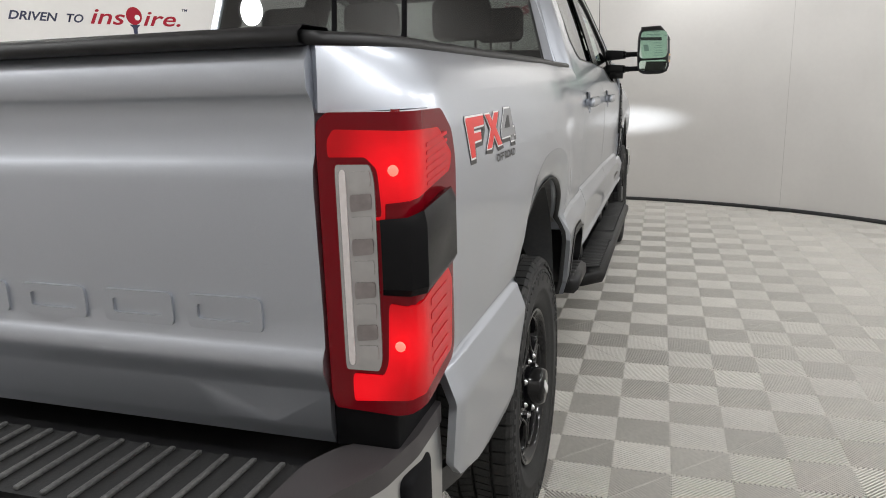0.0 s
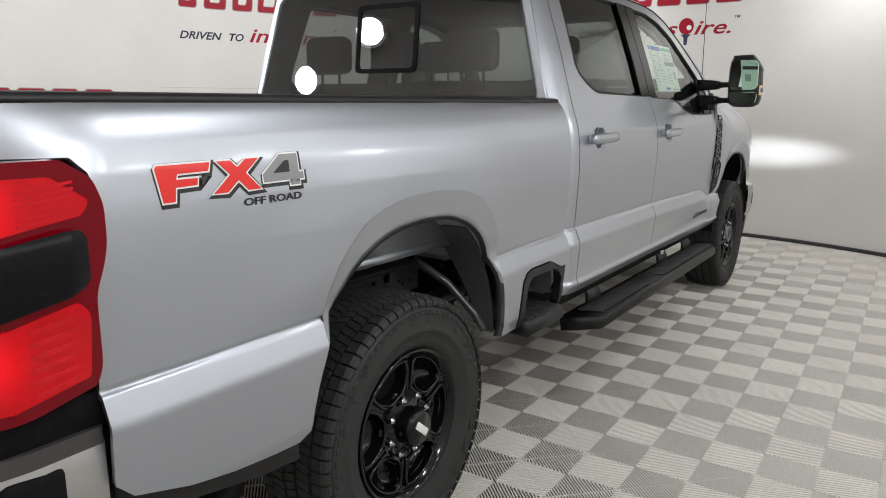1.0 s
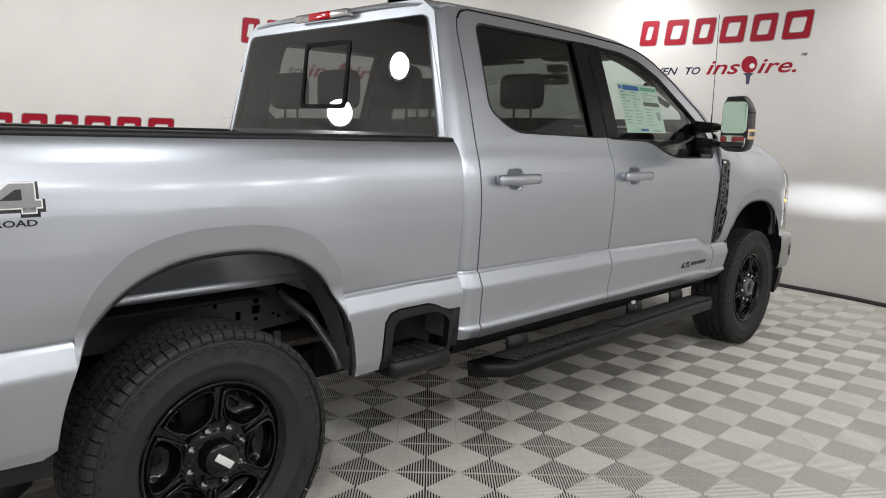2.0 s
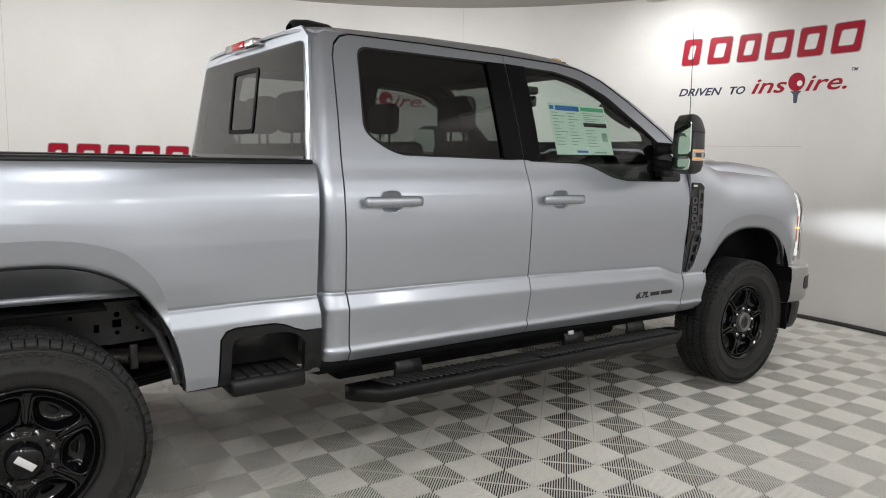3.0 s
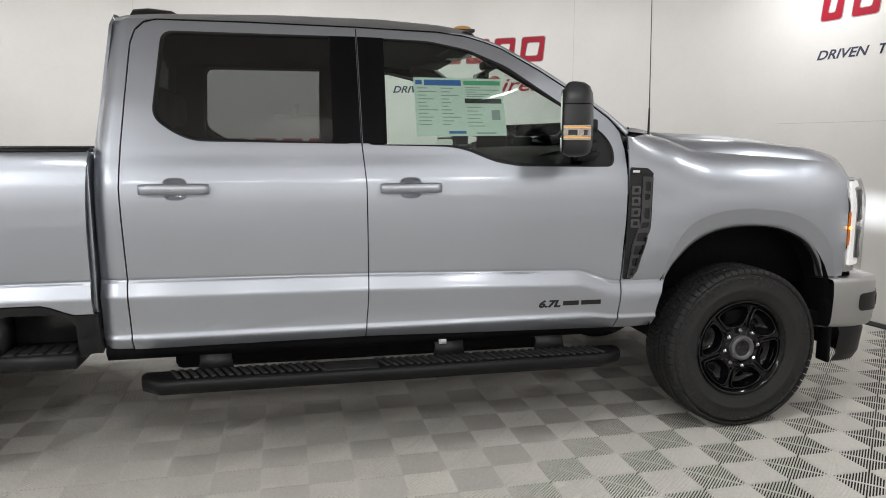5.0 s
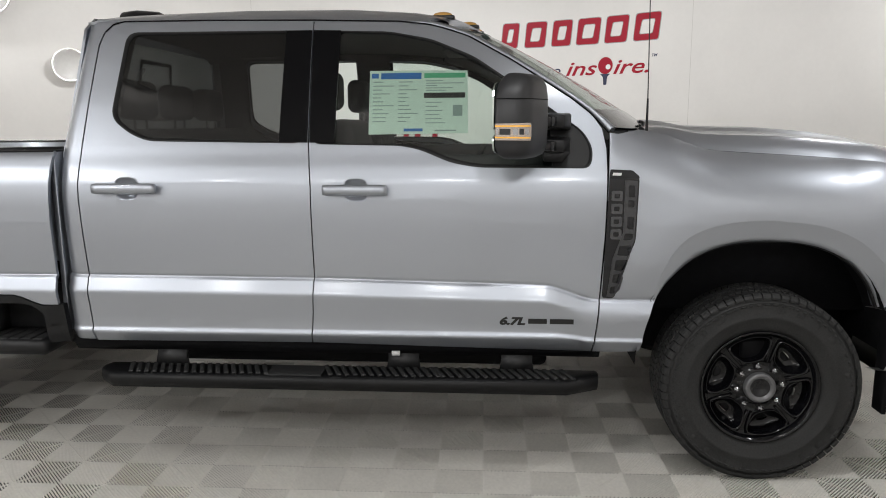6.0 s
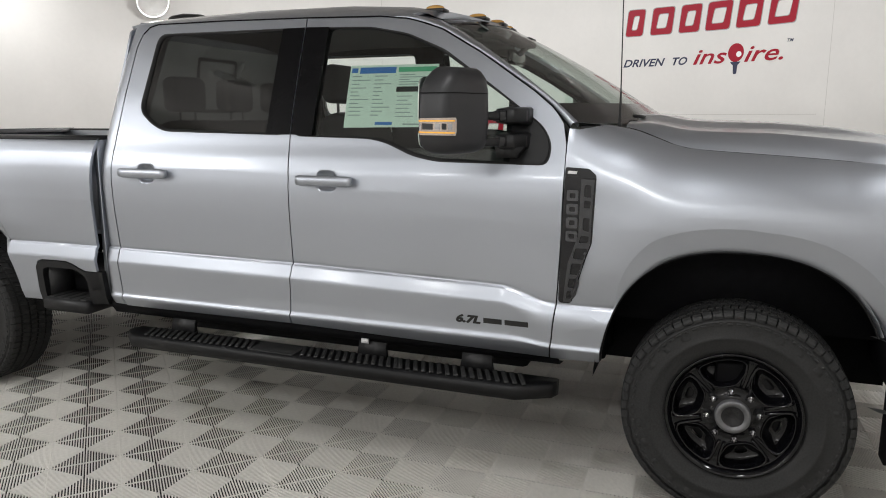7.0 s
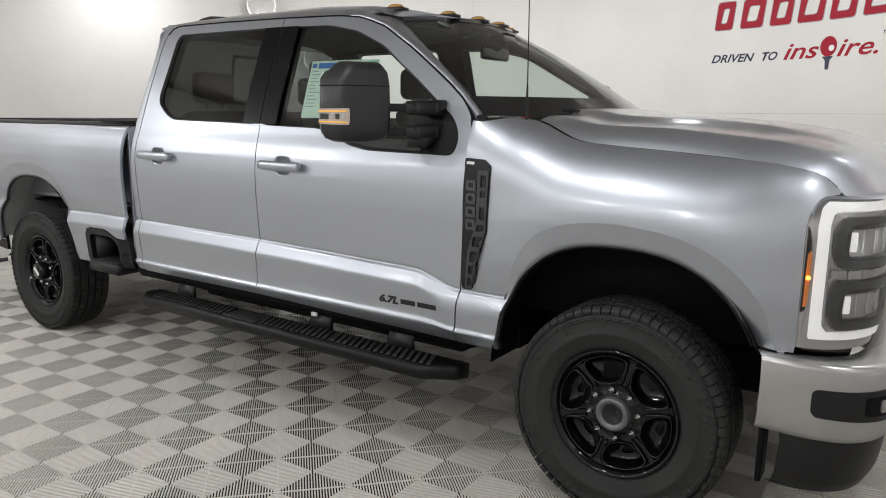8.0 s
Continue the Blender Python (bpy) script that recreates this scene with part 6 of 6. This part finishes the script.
part("exhaust", tube([(0.28, 3.0, 0.50), (0.30, 1.20, 0.54), (0.60, 0.85, 0.60), (0.625, 0.45, 0.615), (0.62, 0.25, 0.62), (0.61, 0.0, 0.66), (0.62, -0.35, 0.56), (0.74, -0.50, 0.45), (0.80, -0.60, 0.41)], 0.034, 14), PIPE_STEEL, under)
tip = part("exhaust_tip", rod((0.76, -0.50, 0.43), (0.86, -0.66, 0.385), 0.052), BLACK_TRIM, under)
part("tip_ring", rod((0.857, -0.655, 0.3865), (0.868, -0.672, 0.381), 0.054), CHROME, tip)
bm = lathe([(-0.13, 0.23), (-0.13, 0.36), (-0.10, 0.39), (0.10, 0.39), (0.13, 0.36), (0.13, 0.23)], 36)
bm.transform(Matrix.Translation((0, -0.72, 0.52)) @ Matrix.Rotation(radians(90), 4, "Y"))
part("spare_wheel", bm, RUBBER, under)
# dark block added to hide lit floor and keep light from under the truck
part("underbody_tray", box((0.36, 1.30, 0.37), (0.66, 3.20, 0.58), 0.03), DARK, under)
part("bed_pan", box((-0.60, -1.12, 0.84), (0.60, 1.04, 0.90), 0.005), DARK, under)
FRONT[0] = Vector((1, 0, 0))
# black skirt below the rear corner of the bed
for s in (1, -1):
    FRONT[0] = Vector((s, 0, 0))
    part("bed_skirt", sheet([[(-0.478, 0.60), (-0.50, 0.560), (-0.58, 0.564), (-0.70, 0.576), (-0.82, 0.599), (-0.95, 0.640), (-0.985, 0.675), (-0.985, 0.60), (-0.80, 0.545), (-0.60, 0.510), (-0.47, 0.50)]], side(lambda y, z: 0.985, s), steps(-1, -0.4, 0.1), (), 0.02), BLACK_TRIM, truck)
    part("bumper_gap", box((s * 0.93, -1.0, 0.62), (s * 0.995, -0.965, 0.86), 0.004), DARK, truck)

# ---- inside the cab ----


def cushion(w, d, h, r):
    return box((-w / 2, -d / 2, 0), (w / 2, d / 2, h), r, 4)


def build_seat(x, y, wide, tall, head_xs):
    t = thing("cab_seat", "", "")
    t.parent = truck
    bm = cushion(wide, 0.52, 0.16, 0.05)
    bm.transform(Matrix.Translation((x, y + 0.22, 0.86)))
    part("seat_cushion", bm, SEAT, t)
    bm = cushion(wide, 0.15, tall, 0.055)
    bm.transform(Matrix.Translation((x, y, 0.92)) @ Matrix.Rotation(radians(14), 4, "X"))
    part("backrest", bm, SEAT, t)
    for hx in head_xs:
        c = Vector((x + hx, y - 0.07 - tall * 0.24, 0.92 + tall * 0.97))
        bm = cushion(0.27, 0.11, 0.19, 0.045)
        bm.transform(Matrix.Translation(c + Vector((0, 0, 0.05))))
        hr = part("headrest", bm, SEAT, t)
        for dx in (-0.06, 0.06):
            part("headrest_post", rod(c + Vector((dx, 0.01, -0.03)), c + Vector((dx, 0.01, 0.08)), 0.007), DASH, hr)


build_seat(0.40, 2.36, 0.54, 0.62, (0,))
build_seat(-0.40, 2.36, 0.54, 0.62, (0,))
build_seat(0.0, 1.40, 1.44, 0.58, (-0.44, 0.0, 0.44))
rows = []
for x in steps(-0.84, 0.84, 0.12):
    k = 0.27 * (1 - (x / 0.9) ** 2)
    rows.append([Vector((x, y, z)) for y, z in ((2.98, 0.85), (2.94, 1.05), (2.93, 1.22), (2.96, 1.33), (3.02, 1.375), (3.15, 1.40), (3.36 + k, 1.415), (3.40 + k, 1.40))])
dash = part("dashboard", loft(rows, flip=True), DASH, truck)
for x in (-0.62, 0.62, -0.14, 0.14):
    part("air_vent", box((x - 0.06, 2.925, 1.24), (x + 0.06, 2.955, 1.31), 0.008), GLOSS_BLACK, dash)
part("screen", box((-0.15, 2.90, 1.13), (0.15, 2.93, 1.235), 0.005), GLOSS_BLACK, dash)
ring = []
c, turn = Vector((-0.40, 2.80, 1.20)), Matrix.Rotation(radians(65), 4, "X")
wheel_pts = [c + (turn @ Vector((0.19 * math.cos(2 * math.pi * k / 40), 0.19 * math.sin(2 * math.pi * k / 40), 0))) for k in range(41)]
sw = part("steering_wheel", tube(wheel_pts, 0.016, 10, caps=False), DASH, truck)
bm = cushion(0.20, 0.13, 0.04, 0.018)
bm.transform(Matrix.Translation(c) @ turn)
part("wheel_hub", bm, DASH, sw)
part("wheel_spoke", rod(c + turn @ Vector((-0.18, 0, 0)), c + turn @ Vector((0.18, 0, 0)), 0.016), DASH, sw)
part("steering_column", rod(c, c + Vector((0, 0.22, -0.10)), 0.035), DASH, sw)
rows = []
for y in steps(1.12, 2.80, 0.14):
    e = CAB_Z(ROOF_E(y)) - 0.05
    rows.append([Vector((u * e, y, ROOF_C(y) - 0.035 - 0.06 * abs(u) ** 4)) for u in [k / 8 for k in range(-8, 9)]])
part("headliner", loft(rows), LINER, truck)
for s in (1, -1):
    FRONT[0] = Vector((-s, 0, 0))
    for y0, y1 in ((1.22, 2.13), (2.22, 3.36)):
        d = part("door_trim", box((s * 0.87, y0, 0.72), (s * 0.905, y1, 1.375), 0.015), DASH, truck)
        part("armrest", box((s * 0.80, y0 + 0.15, 1.06), (s * 0.875, y1 - 0.2, 1.13), 0.02), DASH, d)
    part("pillar_trim", tube([tuple(Vector((s * (door_line(t).x + ws_edge(t).x) / 2 - s * 0.035, (door_line(t).y + ws_edge(t).y) / 2, (door_line(t).z + ws_edge(t).z) / 2 - 0.03))) for t in [k / 10 for k in range(11)]], 0.030), LINER, truck)
    ts = [0.40 + 0.03 * k for k in range(9)]
    part("grab_handle", tube([Vector((s * ((door_line(t).x + ws_edge(t).x) / 2 - 0.075 - 0.03 * math.sin(math.pi * (t - 0.4) / 0.24)), (door_line(t).y + ws_edge(t).y) / 2 - 0.01, (door_line(t).z + ws_edge(t).z) / 2 - 0.05)) for t in ts], 0.015), LINER, truck)
    part("sun_visor", box((s * 0.12, 2.66, 1.895), (s * 0.52, 2.80, 1.915), 0.008), LINER, truck)
m = part("cabin_mirror", box((-0.13, 2.93, 1.765), (0.13, 2.965, 1.835), 0.014), GLOSS_BLACK, truck)
part("mirror_stalk", rod((0, 2.96, 1.82), (0, 3.02, 1.87), 0.014), DASH, m)
part("sensor_box", box((-0.06, 2.95, 1.85), (0.06, 3.04, 1.90), 0.015), DASH, m)

# window sticker behind the front passenger glass
FRONT[0] = Vector((1, 0, 0))
stuck = lambda d: (lambda y, z: Vector((cab_x(y, z) - 0.020 + d, y, z)))
cuts = steps(1.44, 1.74, 0.05)
sticker = part("window_sticker", sheet([[(2.422, 1.460), (2.840, 1.464), (2.834, 1.724), (2.420, 1.726)]], stuck(0.0), (), cuts, 0.001), PAPER, truck, "pale green printed price sheet taped inside the glass")


def printed(y0, z0, y1, z1, mat, lift=0.0008):
    part("print_bar", sheet([[(y0, z0), (y1, z0), (y1, z1), (y0, z1)]], stuck(lift), (), cuts, 0.0004), mat, sticker)


printed(2.468, 1.690, 2.640, 1.716, PRINT_BLUE)
printed(2.428, 1.694, 2.458, 1.714, PRINT_BLUE)
printed(2.652, 1.694, 2.826, 1.714, PRINT_GREEN)
printed(2.652, 1.610, 2.826, 1.632, DECAL_BLACK)
printed(2.570, 1.472, 2.650, 1.484, PRINT_BLUE)
printed(2.700, 1.472, 2.790, 1.478, PRINT_GREY)
rng = random.Random(8)
for col in range(2):
    for k in range(11):
        z = 1.676 - k * 0.0165
        y0 = 2.436 + col * 0.108
        printed(y0, z, y0 + 0.03 + 0.06 * rng.random(), z + 0.004, PRINT_GREY)
for k in range(5):
    z = 1.680 - k * 0.010
    printed(2.66, z, 2.70 + 0.12 * rng.random(), z + 0.0035, PRINT_GREY)
printed(2.775, 1.535, 2.815, 1.580, PRINT_GREY)
for k in range(6):
    z = 1.59 - k * 0.017
    printed(2.66, z, 2.69 + 0.06 * rng.random(), z + 0.0035, PRINT_GREY)

# ---- decals on the paint ----


def letters(text, size, shear=0.0, bold=0.0):
    """Flat outline of built-in lettering as a bmesh with its baseline on x and its left end at 0; gives its width too."""
    cu = bpy.data.curves.new("letters", "FONT")
    cu.body, cu.size, cu.shear, cu.extrude, cu.resolution_u, cu.offset = text, size, shear, 0.0, 3, bold
    ob = bpy.data.objects.new("letters", cu)
    scene.collection.objects.link(ob)
    me = bpy.data.meshes.new_from_object(ob.evaluated_get(bpy.context.evaluated_depsgraph_get()))
    bpy.data.objects.remove(ob)
    bpy.data.curves.remove(cu)
    bm = bmesh.new()
    bm.from_mesh(me)
    bpy.data.meshes.remove(me)
    lo = min(v.co.x for v in bm.verts)
    hi = max(v.co.x for v in bm.verts)
    for v in bm.verts:
        v.co.x -= lo
    return bm, hi - lo


def lay(name, bm, fn, mat, parent, width=None, have=None):
    """Bends flat lettering onto a surface given by fn(along, up)."""
    k = width / have if width else 1
    for v in bm.verts:
        v.co = fn(v.co.x * k, v.co.y)
    return part(name, bm, mat, parent, smooth=False)


bedside = next(o for o in truck.children if o.name.startswith("bed_side"))
doorside = next(o for o in truck.children if o.name.startswith("front_door"))
FRONT[0] = Vector((1, 0, 0))
on_bed = lambda d: (lambda y, z: Vector((bed_x(-0.47 + (y + 0.452) * 0.94, z + 0.006) + d, -0.47 + (y + 0.452) * 0.94, z + 0.006)))


def grown(loop, d):
    """The outline moved outwards by d."""
    area = sum(p[0] * q[1] - q[0] * p[1] for p, q in zip(loop, loop[1:] + loop[:1]))
    out = []
    for i, p in enumerate(loop):
        a, b = Vector(loop[i - 1]), Vector(loop[(i + 1) % len(loop)])
        p = Vector(p)
        e, f = (p - a).normalized(), (b - p).normalized()
        n = Vector((e.y + f.y, -e.x - f.x)) * (1 if area > 0 else -1)
        n = n.normalized() if n.length > 1e-6 else Vector((0, 0))
        c = max(0.5, n.dot(Vector((e.y, -e.x)) * (1 if area > 0 else -1)))
        out.append(tuple(p + n * d / c))
    return out


F_SHAPE = [(-0.857, 1.266), (-0.846, 1.200), (-0.818, 1.200), (-0.813, 1.227), (-0.760, 1.228), (-0.757, 1.242), (-0.810, 1.242), (-0.806, 1.253), (-0.728, 1.254), (-0.722, 1.271), (-0.852, 1.271)]
X_SHAPE = [(-0.705, 1.271), (-0.672, 1.242), (-0.722, 1.206), (-0.683, 1.206), (-0.650, 1.229), (-0.625, 1.206), (-0.588, 1.206), (-0.628, 1.243), (-0.586, 1.272), (-0.624, 1.272), (-0.650, 1.256), (-0.667, 1.271)]
FOUR_SHAPE = [(-0.578, 1.236), (-0.522, 1.276), (-0.466, 1.276), (-0.466, 1.234), (-0.452, 1.234), (-0.452, 1.218), (-0.466, 1.218), (-0.466, 1.206), (-0.496, 1.206), (-0.496, 1.218), (-0.578, 1.218)]
mark = None
for shape, mat in ((F_SHAPE, DECAL_RED), (X_SHAPE, DECAL_RED), (FOUR_SHAPE, DECAL_GREY)):
    for grow, drop, lift, fill in ((0.008, 0.004, 0.0010, DECAL_BLACK), (0.0035, 0.0, 0.0018, DECAL_WHITE), (0.0, 0.0, 0.0026, mat)):
        loop = [(y + drop * 0.6, z - drop) for y, z in grown(shape, grow)]
        ob = part("decal_shape", sheet([loop], on_bed(lift + (0.0002 if shape is X_SHAPE else 0)), steps(-0.9, -0.4, 0.04), steps(1.18, 1.3, 0.03), 0.0005), fill, bedside if mark is None else mark)
        if mark is None:
            mark = ob
part("decal_shape", sheet([[(-0.548, 1.236), (-0.510, 1.262), (-0.496, 1.262), (-0.496, 1.236)]], on_bed(0.0032), (), (), 0.0005), DECAL_BLACK, mark)
bm, w = letters("OFF ROAD", 0.022, 0.0, 0.0006)
lay("decal_letters", bm, lambda a, b: on_bed(0.0015)(-0.640 + a, 1.173 + b), DECAL_BLACK, bedside, 0.176, w)

on_door = lambda d: (lambda y, z: Vector((cab_x(y, z) + d, y, z)))
bm, w = letters("6.7L", 0.052, 0.25, 0.003)
lay("decal_letters", bm, lambda a, b: on_door(0.0015)(2.975 + a, 0.672 + b * 0.85), DECAL_BLACK, doorside, 0.108, w)
for y0, y1 in ((3.094, 3.172), (3.184, 3.282)):
    part("decal_bar", sheet([[(y0, 0.676), (y1, 0.676), (y1, 0.698), (y0, 0.698)]], on_door(0.0015), (), (), 0.0008), DECAL_BLACK, doorside)

# ---- lettering on the booth wall ----
CHAR_STEPS = ((0.00, 0.13), (0.15, 0.155), (0.32, 0.145), (0.475, 0.165), (0.65, 0.16), (0.825, 0.175))


def wall_sign(angle, dz=0.0, length=1.74, label="red name blocks over a navy and red slogan on the wall"):
    """Open blocks where the name stands, with the slogan under it."""
    t = thing("wall_sign", label, "sign", "signs on the booth wall")

    def at(d):
        return lambda a, z: on_wall(angle - math.degrees(a / ROOM_R), z + dz, d)
    for x0, w in CHAR_STEPS:
        x, ww = x0 * length, w * length
        FRONT[0] = ROOM - on_wall(angle - math.degrees(x / ROOM_R), 0)
        FRONT[0].z = 0

        def block(grow):
            return [(x + 0.004 + grow, 2.412 + grow), (x + ww - 0.030 - grow, 2.412 + grow), (x + ww - 0.004 - grow, 2.684 - grow), (x + 0.030 + grow, 2.684 - grow)]
        for grow, wide, mat, d in ((0.0, 0.071, GREY_VINYL, 0.002), (0.007, 0.058, RED_VINYL, 0.004)):
            part("name_block", sheet([rounded(block(grow), 0.03, 3), rounded(block(grow + wide), 0.02, 3)], at(d), steps(0, length, 0.1), (), 0.0012), mat, t)
    for text, x0, w, z, size, mat, bold in (("DRIVEN", 0.00, 0.255, 2.112, 0.104, NAVY_VINYL, 0.025), ("TO", 0.30, 0.088, 2.112, 0.104, NAVY_VINYL, 0.025), ("ins", 0.422, 0.195, 2.108, 0.205, RED_VINYL, 0.012),
                                            ("ire.", 0.715, 0.215, 2.108, 0.205, RED_VINYL, 0.012), ("TM", 0.945, 0.035, 2.255, 0.04, NAVY_VINYL, 0.02)):
        bm, have = letters(text, size, 0.32, size * bold)
        bmesh.ops.triangulate(bm, faces=bm.faces[:])
        f = at(0.003)
        lay("sign_letters", bm, lambda a, b: f(x0 * length + a, z + b), mat, t, w * length, have)
    cx = 0.667 * length
    disc = [(cx + 0.078 * math.cos(2 * math.pi * k / 28), 2.195 + 0.085 * math.sin(2 * math.pi * k / 28)) for k in range(28)]
    FRONT[0] = ROOM - on_wall(angle - math.degrees(cx / ROOM_R), 0)
    part("paddle", sheet([disc], at(0.003), (), (), 0.001), RED_VINYL, t)
    part("paddle_grip", sheet([rounded([(cx - 0.055, 2.112), (cx + 0.055, 2.112), (cx + 0.022, 2.08), (cx + 0.016, 2.00), (cx - 0.016, 2.00), (cx - 0.022, 2.08)], 0.01)], at(0.004), (), (), 0.001), NAVY_VINYL, t)
    ball = [(cx + 0.03 + 0.026 * math.cos(2 * math.pi * k / 16), 2.18 + 0.026 * math.sin(2 * math.pi * k / 16)) for k in range(16)]
    part("paddle_ball", sheet([ball], at(0.005), (), (), 0.001), DECAL_WHITE, t)


wall_sign(109.0)
wall_sign(166.0, -0.105)
wall_sign(197.0, -1.19)
